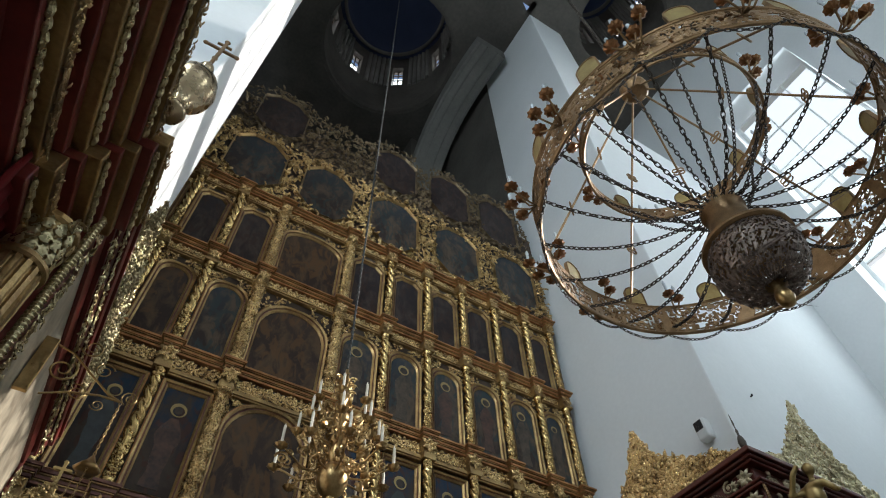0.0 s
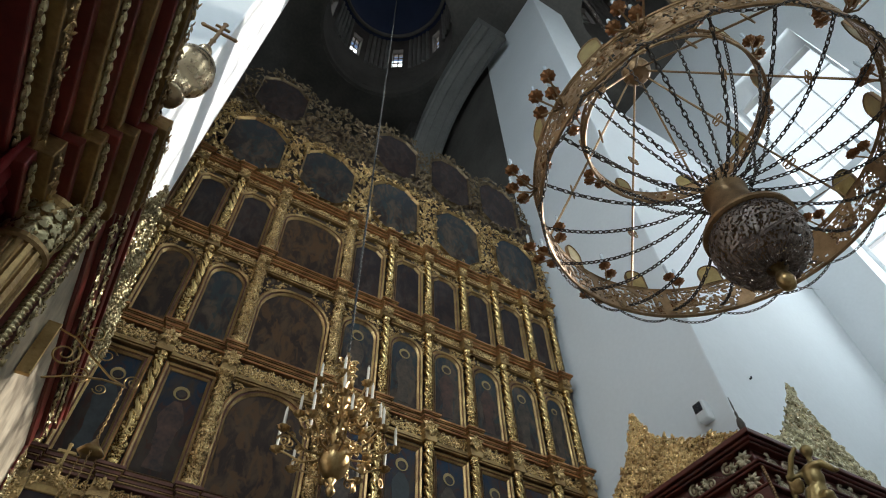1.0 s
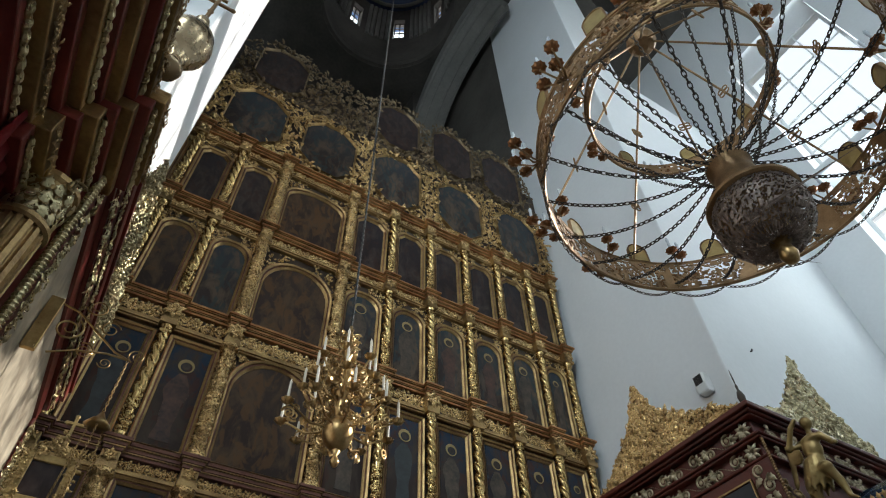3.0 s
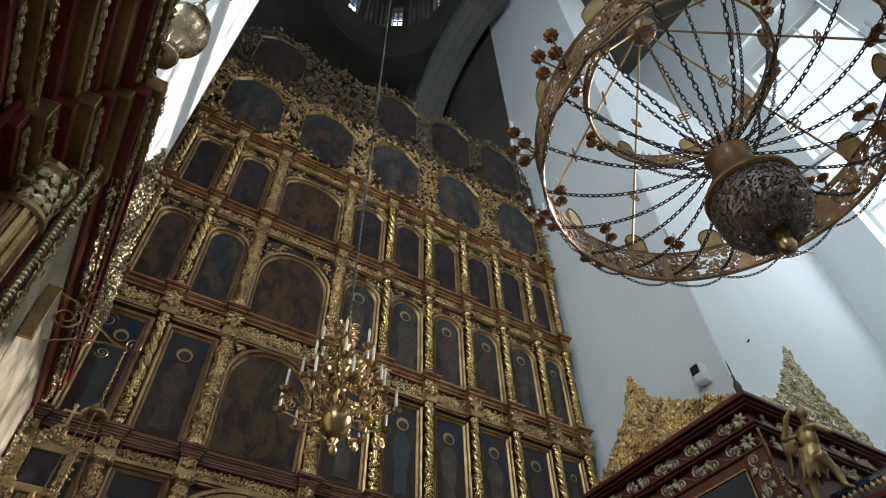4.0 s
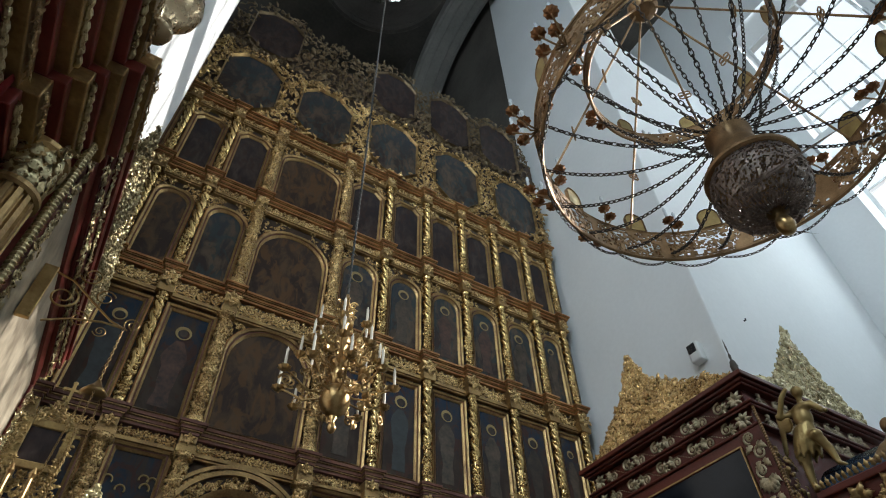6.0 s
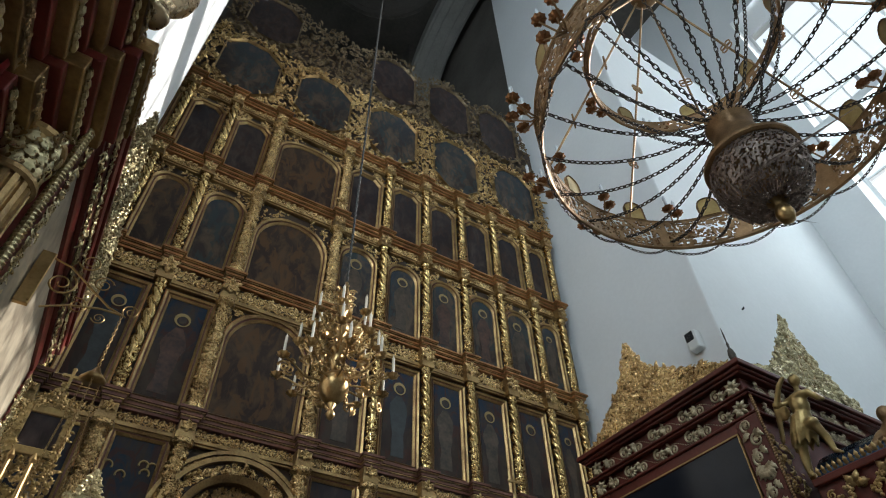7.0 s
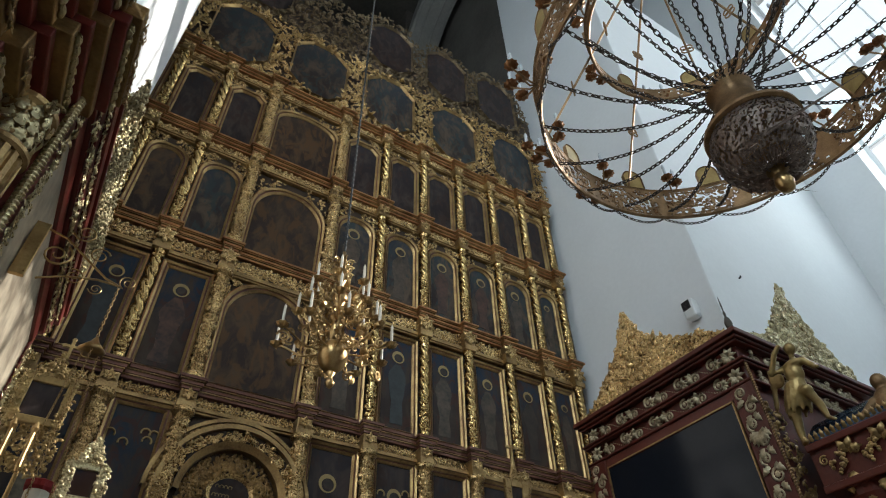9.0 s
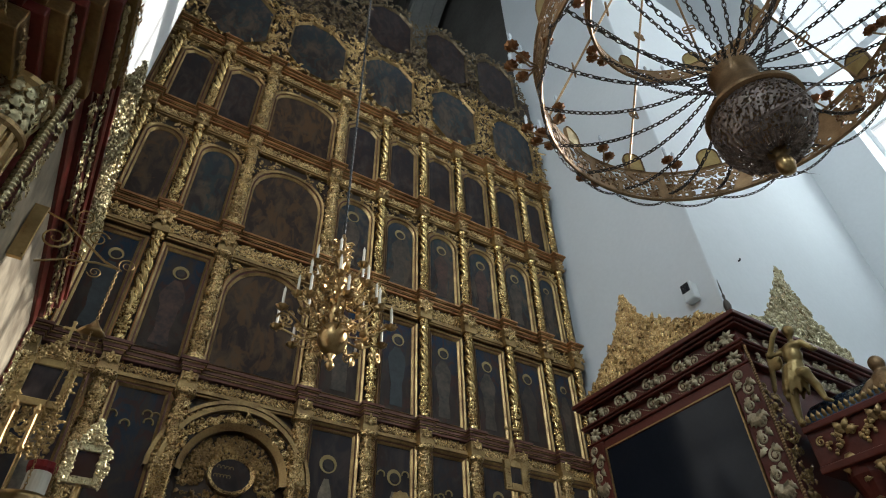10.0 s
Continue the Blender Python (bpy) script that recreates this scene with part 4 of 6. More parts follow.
part("finial", bm, BRASS, khoros, smooth=True)

# hub and rods
AZ = 10.76
bm = bmesh.new()
lathe(bm, [(0.05, AZ - 0.25), (0.16, AZ - 0.2), (0.22, AZ - 0.1), (0.22, AZ), (0.12, AZ + 0.1), (0.05, AZ + 0.3)], 20, m)
part("hub", bm, BRONZE, khoros)


def link_shape(n=8, s=4):
    verts, faces = [], []
    for i in range(n):
        a = 2 * math.pi * i / n
        for k in range(s):
            b = 2 * math.pi * k / s
            r = 1 + 0.30 * math.cos(b)
            verts.append((0.66 * r * math.cos(a), 0.15 * math.sin(b), 0.32 * r * math.sin(a)))
    for i in range(n):
        j = (i + 1) % n
        for k in range(s):
            q = (k + 1) % s
            faces.append((i * s + k, j * s + k, j * s + q, i * s + q))
    return np.array(verts), faces


LINK = link_shape()


def chain(points, size):
    """Links along a path, turned by quarters."""
    c = Carving()
    pts = [Vector(p) for p in points]
    carry, k = 0.0, 0
    for a, b in zip(pts, pts[1:]):
        d = b - a
        length = d.length
        q = d.to_track_quat("X", "Z").to_matrix().to_4x4()
        while carry < length:
            c.add(LINK, Matrix.Translation(a + d * (carry / length)) @ q @ Matrix.Rotation(math.pi / 2 * (k % 2), 4, "X") @ Matrix.Scale(size, 4))
            carry += size * 1.02
            k += 1
        carry -= length
    return c


def sag(p, q, drop, n=14):
    p, q = Vector(p), Vector(q)
    return [p.lerp(q, i / n) - Vector((0, 0, drop * 4 * (i / n) * (1 - i / n))) for i in range(n + 1)]


def quatrefoil(parent, p, a):
    bm = bmesh.new()
    for k in range(4):
        t = math.pi / 2 * k + math.pi / 4
        o = Vector((0, math.cos(t) * 0.05, math.sin(t) * 0.05))
        ring = [p + Matrix.Rotation(a, 3, "Z") @ (o + Vector((0, 0.045 * math.cos(s), 0.045 * math.sin(s)))) for s in np.linspace(0, 2 * math.pi, 11)]
        tube(bm, ring, 0.011, 4)
    return part("quatrefoil", bm, BRONZE, parent)


for i in range(8):
    a = 2 * math.pi * (i + 0.62) / 8
    top, low = Vector((CX + 0.1 * math.cos(a), CY + 0.1 * math.sin(a), AZ - 0.12)), Vector((CX + RR * math.cos(a), CY + RR * math.sin(a), RZ + RH))
    rod = part("rod", tube(bmesh.new(), [top, low], 0.016, 7), BRONZE, khoros)
    for u in (0.42, 0.76):
        quatrefoil(rod, top.lerp(low, u), a + 0.2)
for i in range(20):
    a = 2 * math.pi * (i + 0.3) / 20
    p, q = (CX + 0.2 * math.cos(a), CY + 0.2 * math.sin(a), 7.13), (CX + (RR - 0.02) * math.cos(a), CY + (RR - 0.02) * math.sin(a), RZ + 0.10)
    chain(sag(p, q, 0.30), 0.064).part("chain", IRON, khoros)
for i in range(12):
    a = 2 * math.pi * (i + 0.5) / 12
    p, q = (CX + 0.2 * math.cos(a), CY + 0.2 * math.sin(a), 7.15), (CX + IR * math.cos(a), CY + IR * math.sin(a), IZ)
    chain(sag(p, q, 0.22), 0.060).part("chain", IRON, khoros)
for i in range(18):
    a, b = 2 * math.pi * (i + 0.1) / 18, 2 * math.pi * (i + 1.1) / 18
    p, q = (CX + (RR + 0.03) * math.cos(a), CY + (RR + 0.03) * math.sin(a), RZ), (CX + (RR + 0.03) * math.cos(b), CY + (RR + 0.03) * math.sin(b), RZ)
    chain(sag(p, q, 0.13), 0.05).part("chain", IRON, khoros, "chain festoon below the ring")


def candle_cluster(a, r, z, count, out):
    """An arm with scalloped saucers, sockets and tall bulb candles."""
    base = Vector((CX + r * math.cos(a), CY + r * math.sin(a), z))
    rad, tan = Vector((math.cos(a), math.sin(a), 0)), Vector((-math.sin(a), math.cos(a), 0))
    arm = None
    for k in range(count):
        t = (k - (count - 1) / 2)
        end = base + rad * (out * (1.0 if k % 2 else 0.55)) + tan * (0.125 * t) + Vector((0, 0, 0.05 + 0.05 * (k % 2)))
        bm = tube(bmesh.new(), [base - Vector((0, 0, 0.04)), base + rad * out * 0.3 - Vector((0, 0, 0.08)) + tan * (0.05 * t), end - Vector((0, 0, 0.06)), end], 0.012, 5)
        if arm is None:
            arm = part("candle_arm", bm, BRONZE, khoros)
        else:
            part("branch", bm, BRONZE, arm)
        m = Matrix.Translation(end)
        part("saucer", lathe(bmesh.new(), [(0.015, -0.04), (0.055, -0.022), (0.082, 0.006), (0.072, 0.012), (0.02, 0.012)], 18, m, lambda t_, z_: 0.08 * math.cos(9 * t_)), COPPER, arm)
        part("candle", lathe(bmesh.new(), [(0.02, 0.012), (0.02, 0.16), (0.016, 0.17), (0.023, 0.205), (0.021, 0.24), (0.006, 0.28)], 10, m), BULB, arm, smooth=True)


COPPER = mat("red_copper_saucer", (0.42, 0.20, 0.09), 0.35, 0.9, spread=0.5, scale=9, fine=50, second=(0.16, 0.07, 0.03))
BULB = mat("frosted_bulb_glass", (0.62, 0.66, 0.70), 0.25, 0.0, spread=0.1, bump=0.02)
PLAQUE = mat("gilt_plaque_back", (0.50, 0.38, 0.16), 0.45, 0.7, spread=0.4, scale=7, fine=40, second=(0.30, 0.20, 0.08))
for i in range(12):
    a = 2 * math.pi * (i + 0.80) / 12
    candle_cluster(a, RR, RZ + 0.34, 4, 0.28)
    candle_cluster(a + 0.02, RR - 0.02, RZ + RH + 0.02, 2, -0.12)
for i in range(8):
    a = 2 * math.pi * (i + 0.25) / 8
    candle_cluster(a, IR, IZ + 0.2, 3, 0.18)


def plaque(a, r, z, w, h):
    m = Matrix.Translation((CX + r * math.cos(a), CY + r * math.sin(a), z)) @ Matrix.Rotation(a + math.pi / 2, 4, "Z")
    out = [(-w / 2, 0), (-w / 2, h * 0.6)] + [(-w / 2 * math.cos(t), h * 0.6 + h * 0.4 * math.sin(t)) for t in np.linspace(0.2, math.pi - 0.2, 9)] + [(w / 2, h * 0.6), (w / 2, 0)]
    p = part("plaque", prism(bmesh.new(), out[::-1], -0.012, 0.012, m), PLAQUE, khoros, "arched gilt plaque")
    big = [(x * 1.14, zz * 1.07 - 0.01) for x, zz in out]
    bm = bmesh.new()
    band(bm, out, big, -0.022, 0.022, None, m)
    part("rim", bm, BRONZE, p)


for i in range(12):
    plaque(2 * math.pi * (i + 0.33) / 12, RR, RZ + RH + 0.02, 0.25, 0.34)
for i in range(8):
    plaque(2 * math.pi * (i + 0.75) / 8, IR, IZ + 0.24, 0.19, 0.26)
chain([(CX, CY, AZ + 0.3), (CX, CY, ZT)], 0.09).part("suspension_chain", IRON, khoros)


# ---- the brass candle chandelier before the iconostasis ----
BX, BY = 1.885, 5.05
lustre = thing("brass_chandelier", "polished brass chandelier with three tiers of curled arms and white candles", "chandelier")
mb = Matrix.Translation((BX, BY, 0))
part("ball", lathe(bmesh.new(), [(0.02, 4.78), (0.07, 4.80), (0.12, 4.85), (0.15, 4.93), (0.155, 4.98), (0.14, 5.06), (0.09, 5.12), (0.05, 5.14)], 24, mb), BRASS, lustre, "round pierced brass ball", smooth=True)
part("drop", lathe(bmesh.new(), [(0.005, 4.60), (0.03, 4.62), (0.05, 4.66), (0.03, 4.70), (0.02, 4.73), (0.05, 4.77), (0.03, 4.79)], 14, mb), BRASS, lustre, smooth=True)
part("shaft", lathe(bmesh.new(), [(0.04, 5.12), (0.06, 5.18), (0.085, 5.26), (0.05, 5.34), (0.10, 5.40), (0.10, 5.44), (0.045, 5.50), (0.05, 5.60), (0.085, 5.68), (0.09, 5.74), (0.04, 5.80), (0.035, 5.92), (0.075, 6.0), (0.04, 6.08), (0.03, 6.2), (0.05, 6.24), (0.02, 6.32), (0.02, 6.40)], 20, mb), BRASS, lustre, smooth=True)


def lustre_arm(a, z, r, up, seed):
    rg_ = random.Random(seed)
    m = mb @ Matrix.Rotation(a, 4, "Z")
    pts = [(0.06, 0), (r * 0.3, -0.09), (r * 0.55, -0.11), (r * 0.8, -0.02), (r * 0.97, up * 0.7), (r, up)]
    curve = []
    for (x0, z0), (x1, z1) in zip(pts, pts[1:]):
        curve += [m @ Vector((x0 + (x1 - x0) * k / 3, 0, z + z0 + (z1 - z0) * k / 3)) for k in range(3)]
    curve.append(m @ Vector((r, 0, z + up)))
    arm = part("arm", tube(bmesh.new(), curve, 0.011, 6), BRASS, lustre)
    c = Carving()
    for k in range(7):
        u = k / 6
        x, zz = 0.08 + (r - 0.12) * u, z - 0.02 + 0.11 * math.sin(u * 5 + seed)
        mm = m @ Matrix.Translation((x, rg_.uniform(-0.02, 0.02), zz)) @ Matrix.Rotation(rg_.uniform(-0.5, 0.5), 4, "Z") @ Matrix.Rotation(rg_.uniform(0, 6.3), 4, "Y") @ Matrix.Scale(rg_.uniform(0.08, 0.14), 4)
        c.add(rg_.choice((SCROLL, SCROLL, LEAF)), mm)
    c.part("scrollwork", BRASS, arm)
    e = m @ Matrix.Translation((r, 0, z + up))
    part("saucer", lathe(bmesh.new(), [(0.012, -0.045), (0.04, -0.03), (0.066, 0.0), (0.06, 0.006), (0.018, 0.0), (0.018, 0.03)], 16, e, lambda t_, z_: 0.10 * math.cos(8 * t_)), BRASS, arm)
    part("candle", lathe(bmesh.new(), [(0.015, 0.02), (0.0145, 0.215), (0.006, 0.23), (0.004, 0.25)], 8, e), CANDLE, arm, "white wax candle")


for k in range(10):
    lustre_arm(2 * math.pi * (k + 0.2) / 10, 5.08, 0.59, 0.04, k)
for k in range(8):
    lustre_arm(2 * math.pi * (k + 0.55) / 8, 5.42, 0.42, 0.08, 20 + k)
for k in range(6):
    lustre_arm(2 * math.pi * (k + 0.1) / 6, 5.74, 0.29, 0.12, 40 + k)
for k in range(6):
    c = Carving()
    a = 2 * math.pi * (k + 0.4) / 6
    for z in (6.02, 6.12, 6.22):
        c.add(SCROLL, mb @ Matrix.Rotation(a, 4, "Z") @ Matrix.Translation((0.08, 0, z)) @ Matrix.Scale(0.11, 4))
    c.part("crown_scroll", BRASS, lustre)
part("suspension_rod", tube(bmesh.new(), [(BX, BY, 6.38), (BX, BY, ZT + 0.6)], 0.009, 6), BLACK, lustre)
chain([(BX, BY, 6.4), (BX, BY, 22.0)], 0.05).part("suspension_chain", BLACK, lustre)


# ---- the carved mahogany shrine ----
KX0, KX1, KY0, KY1 = 3.735, 5.40, 1.99, 3.60
shrine = thing("icon_shrine", "carved mahogany icon shrine with gilded scrolls and dark glass", "shrine")
part("body", boxes((KX0 + 0.03, KX1, KY0 + 0.03, KY1, 0.0, 3.955), bevel=0.01), MAHOGANY, shrine)
for z0, z1, d in ((3.955, 3.975, 0.02), (3.975, 4.0, 0.04), (4.0, 4.04, 0.065), (3.785, 3.805, 0.018), (3.805, 3.825, 0.032), (3.645, 3.665, 0.016)):
    part("cornice", boxes((KX0 - d, KX1 + d, KY0 - d, KY1 + d, z0, z1), bevel=0.008), MAHOGANY, shrine)
# the glazed side
part("pilaster", boxes((KX0 - 0.01, KX0 + 0.03, KY0 - 0.01, KY0 + 0.17, 0.2, 3.645), bevel=0.008), MAHOGANY, shrine)
part("pilaster", boxes((KX0 - 0.01, KX0 + 0.03, KY1 - 0.17, KY1, 0.2, 3.645), bevel=0.008), MAHOGANY, shrine)
part("door_rail", boxes((KX0, KX0 + 0.03, KY0 + 0.17, KY1 - 0.17, 3.56, 3.645), bevel=0.006), MAHOGANY, shrine)
part("glazing", boxes((KX0 + 0.005, KX0 + 0.02, KY0 + 0.19, KY1 - 0.19, 0.8, 3.56)), DARK_GLASS, shrine, "dark reflecting glass")
for y in (KY0 + 0.18, KY1 - 0.19):
    part("gilt_edge", boxes((KX0 - 0.006, KX0 + 0.01, y, y + 0.010, 0.8, 3.57)), GOLD_OLD, shrine)
part("gilt_edge", boxes((KX0 - 0.006, KX0 + 0.01, KY0 + 0.18, KY1 - 0.18, 3.565, 3.575)), GOLD_OLD, shrine)
SIDE = Matrix.Rotation(-math.pi / 2, 4, "Z")   # carving made facing -y is turned to face -x


def leaf_run(length, height, seed, motif=0.15):
    """A row of separate acanthus scrolls and leaves along x, centred, facing -y."""
    rg_ = random.Random(seed)
    c = Carving()
    n = max(1, round(length / motif))
    for i in range(n * 8):
        u = i / (n * 8)
        c.put(LEAF, -length / 2 + length * u, 0.004, 0.3 * height * math.sin(math.pi * n * u), height * 0.18, 60 * math.cos(math.pi * n * u), 0, wide=0.6, deep=0.5)
    for i in range(n):
        x = -length / 2 + length * (i + 0.5) / n
        f = 1 if i % 2 else -1
        c.put(SCROLL, x, 0, 0.12 * height * f, height * 0.85, 60 * f, wide=f)
        c.put(ROSETTE, x, -0.004, 0.1 * height * f, height * 0.34)
        for k in range(5):
            c.put(LEAF_FINE, x + f * 0.22 * motif, 0, -0.1 * height * f, height * rg_.uniform(0.45, 0.62), -70 + 36 * k + (180 if f < 0 else 0), rg_.uniform(-10, 10), wide=0.8)
    return c


for z, h, sd in ((3.89, 0.112, 1), (3.725, 0.108, 2)):
    ln = KY1 - KY0 - 0.34
    leaf_run(ln, h, sd).part("scroll_band", SPRAY_GOLD, shrine, base=Matrix.Translation((KX0 + 0.025, (KY0 + KY1) / 2, z)) @ SIDE)
    leaf_run(KX1 - KX0 - 0.3, h, sd + 5).part("scroll_band", SPRAY_GOLD, shrine, base=Matrix.Translation(((KX0 + KX1) / 2, KY0 + 0.025, z)))
    for y in (KY0 + 0.10, KY1 - 0.09):
        c = Carving()
        for k in range(8):
            c.put(LEAF_FINE, 0, 0, 0, 0.075, 45 * k, 0, wide=0.9)
        c.part("rosette", SPRAY_GOLD, shrine, base=Matrix.Translation((KX0 + 0.022, y, z)) @ SIDE)
for y in (KY0 + 0.08, KY1 - 0.085):
    c = Carving()
    rg = random.Random(int(y * 100))
    z = 3.59
    k = 0
    while z > 1.6:
        f = 1 if k % 2 else -1
        c.put(SCROLL, 0.02 * f, 0, z, 0.09, 90 * f, wide=f, deep=0.6)
        c.put(LEAF_FINE, -0.02 * f, 0, z - 0.05, 0.09, -70 - 25 * f, 0, deep=0.5)
        c.put(LEAF_FINE, 0.02 * f, 0, z - 0.05, 0.08, -100 + 40 * f, 0, deep=0.5)
        c.put(ROSETTE, 0.02 * f, -0.004, z, 0.05)
        if k % 4 == 2:
            for q in range(5):
                c.put(LEAF_FINE, 0, -0.002, z - 0.06, 0.10, -130 + 20 * q, 0, deep=0.5)
        z -= 0.115
        k += 1
    c.part("pilaster_carving", SPRAY_GOLD, shrine, base=Matrix.Translation((KX0 - 0.012, y, 0)) @ SIDE)


def rope(p, q, r, pitch):
    """A twisted cord moulding between two points."""
    p, q = Vector(p), Vector(q)
    n = int((q - p).length / pitch)
    c = bmesh.new()
    d = (q - p).normalized()
    rot = d.to_track_quat("Z", "Y").to_matrix().to_4x4()
    rows_ = []
    for i in range(n * 4 + 1):
        u = i / (n * 4)
        ring = []
        for k in range(8):
            a = 2 * math.pi * k / 8
            rr = r * (1 + 0.28 * math.cos(a - i * math.pi / 2))
            ring.append(c.verts.new(Matrix.Translation(p.lerp(q, u)) @ rot @ Vector((rr * math.cos(a), rr * math.sin(a), 0))))
        rows_.append(ring)
    for a, b in zip(rows_, rows_[1:]):
        for k in range(8):
            c.faces.new((a[k], a[(k + 1) % 8], b[(k + 1) % 8], b[k]))
    return c


part("rope_moulding", rope((KX0 - 0.012, KY0 - 0.02, 1.6), (KX0 - 0.012, KY0 - 0.02, 3.77), 0.010, 0.018), BRONZE, shrine)
c = Carving()
rg = random.Random(77)
for _ in range(160):
    c.put(rg.choice((LEAF_FINE, SCROLL, LEAF)), rg.uniform(KX0 + 0.05, KX0 + 0.26), KY0 + 0.02, rg.uniform(2.3, 3.5), rg.uniform(0.03, 0.06), rg.uniform(0, 360), rg.uniform(-30, 30))
c.part("corner_carving", GOLD_OLD, shrine)


def crest(outline, seed, material, base, z0):
    """A pierced, leafy gable plate: its outline is thick with leaves."""
    rg_ = random.Random(seed)
    plate = part("crest", prism(bmesh.new(), outline, -0.012, 0.012, base), GOLD, shrine, "gilded carved crest")
    xs = [p[0] for p in outline]
    top = sorted(outline)

    def height(x):
        for (xa, za), (xb, zb) in zip(top, top[1:]):
            if xa <= x <= xb and xb > xa:
                return max(za, zb) if (za == z0 or zb == z0) else za + (zb - za) * (x - xa) / (xb - xa)
        return z0

    c = Carving()
    for _ in range(1100):
        x = rg_.uniform(min(xs), max(xs))
        h = height(x)
        z = rg_.uniform(z0, h + 0.01)
        c.put(rg_.choice((LEAF_FINE, SCROLL, SCROLL)), x, -0.012, z, rg_.uniform(0.045, 0.085), rg_.uniform(0, 360), rg_.uniform(-15, 15), deep=0.55)
    for x, z in outline:
        if z > z0 + 0.01:
            c.put(LEAF_FINE, x, -0.006, z - 0.03, 0.06, 90 + rg_.uniform(-40, 40), 0)
    c.part("crest_carving", material, plate, base=base)


# along the side the carving's x runs with -y of the world
baseL = Matrix.Translation((KX0 + 0.04, 2.83, 0)) @ SIDE
outl = [(-0.76, 4.03), (-0.64, 4.08), (-0.47, 4.21), (-0.26, 4.42), (-0.14, 4.58), (-0.09, 4.70), (-0.04, 4.69), (0.02, 4.53), (0.10, 4.41), (0.25, 4.30), (0.43, 4.21), (0.60, 4.15), (0.76, 4.06), (0.78, 4.03)]
outl = [(x, 4.03 + (z - 4.03) * 1.15) for x, z in outl]
crest(outl, 3, GOLD, baseL, 4.03)
outr = [(3.74, 4.03), (3.93, 4.12), (4.10, 4.20), (4.26, 4.33), (4.45, 4.52), (4.62, 4.68), (4.68, 4.80), (4.73, 4.80), (4.78, 4.60), (4.88, 4.46), (4.98, 4.36), (5.15, 4.22), (5.25, 4.03)]
outr = [(x + 0.22, 4.03 + (z - 4.03) * 1.24) for x, z in outr]
crest(outr, 4, GOLD_PALE, Matrix.Translation((0, KY0 + 0.06, 0)), 4.03)
fin = part("corner_finial", lathe(bmesh.new(), [(0.02, 4.04), (0.035, 4.05), (0.045, 4.09), (0.03, 4.125), (0.012, 4.14), (0.016, 4.17), (0.006, 4.19), (0.010, 4.23), (0.003, 4.30)], 12, Matrix.Translation((KX0 - 0.02, KY0 - 0.02, 0)) @ Matrix.Translation((0, 0, 4.04)) @ Matrix.Diagonal((0.62, 0.62, 1.15, 1)) @ Matrix.Translation((0, 0, -4.04))), IRON, shrine, "thin dark finial", smooth=True)


# ---- the canopied reliquary beside it ----
canopy = thing("reliquary_canopy", "mahogany canopy with a blue vaulted roof, gilded grapes and columns", "canopy")
QX0, QX1, QY0, QY1 = 3.84, 5.1, 0.30, 1.88
part("entablature", boxes((QX0, QX1, QY0, QY1, 2.89, 3.12), (QX0 - 0.03, QX1, QY0 - 0.03, QY1, 3.10, 3.145), (QX0 - 0.02, QX1, QY0 - 0.02, QY1, 2.85, 2.895), bevel=0.008), MAHOGANY, canopy)
roof = bmesh.new()
rows_r = []
for i in range(15):
    a = math.pi * i / 14
    x, z = (QX0 + QX1) / 2 - 0.60 * math.cos(a), 3.13 + 0.30 * math.sin(a)
    rows_r.append([roof.verts.new((x, y, z)) for y in (QY0 + 0.02, QY1 - 0.02)])
for a, b in zip(rows_r, rows_r[1:]):
    roof.faces.new((a[0], a[1], b[1], b[0]))
bmesh.ops.solidify(roof, geom=list(roof.faces), thickness=0.02)
part("roof", roof, BLUE_SATIN, canopy, "dark blue vaulted roof", smooth=False)
for y in (0.55, 0.95, 1.36):
    bm = tube(bmesh.new(), [((QX0 + QX1) / 2 - 0.61 * math.cos(a), y, 3.13 + 0.31 * math.sin(a)) for a in np.linspace(0, math.pi, 15)], 0.008, 5)
    part("roof_rib", bm, GOLD_OLD, canopy)
c = Carving()
y = QY0
while y < QY1:
    c.put(LEAF, -(y - 1.09), -0.03, 3.145, 0.055, 90, 0, wide=0.9)
    y += 0.036
c.part("roof_cresting", GOLD_OLD, canopy, base=Matrix.Translation((QX0, 1.09, 0)) @ SIDE)
for yc, sd in ((1.72, 1), (1.52, 2), (1.20, 3), (0.95, 4)):
    c = Carving()
    rg = random.Random(sd)
    lean = rg.choice((-1, 1)) * 35
    for k in range(36):
        u = rg.random()
        w = 0.045 * math.sin(math.pi * min(1, 0.2 + 0.8 * u))
        dx, dz = rg.uniform(-w, w), -0.07 + 0.14 * u
        a = radians(lean)
        c.put(GRAPE, dx * math.cos(a) - dz * math.sin(a), -0.012, dx * math.sin(a) + dz * math.cos(a), 0.026, rg.uniform(0, 60))
    for k in range(3):
        c.put(LEAF_FINE, 0.07, -0.005, 0.03, 0.09, 60 * k, 0)
    c.put(SCROLL, -0.09, -0.002, 0.03, 0.06, 40)
    c.part("grape_carving", GOLD_OLD, canopy, base=Matrix.Translation((QX0 - 0.005, yc, 3.00)) @ SIDE)
c = Carving()
for k in range(22):
    c.put(LEAF_FINE, -0.26 + 0.024 * k, -0.03, 2.83, 0.085, -80 + 20 * (k % 3), 0)
c.part("garland", GOLD_OLD, canopy, base=Matrix.Translation((QX0 + 0.02, 1.30, 0)) @ SIDE)
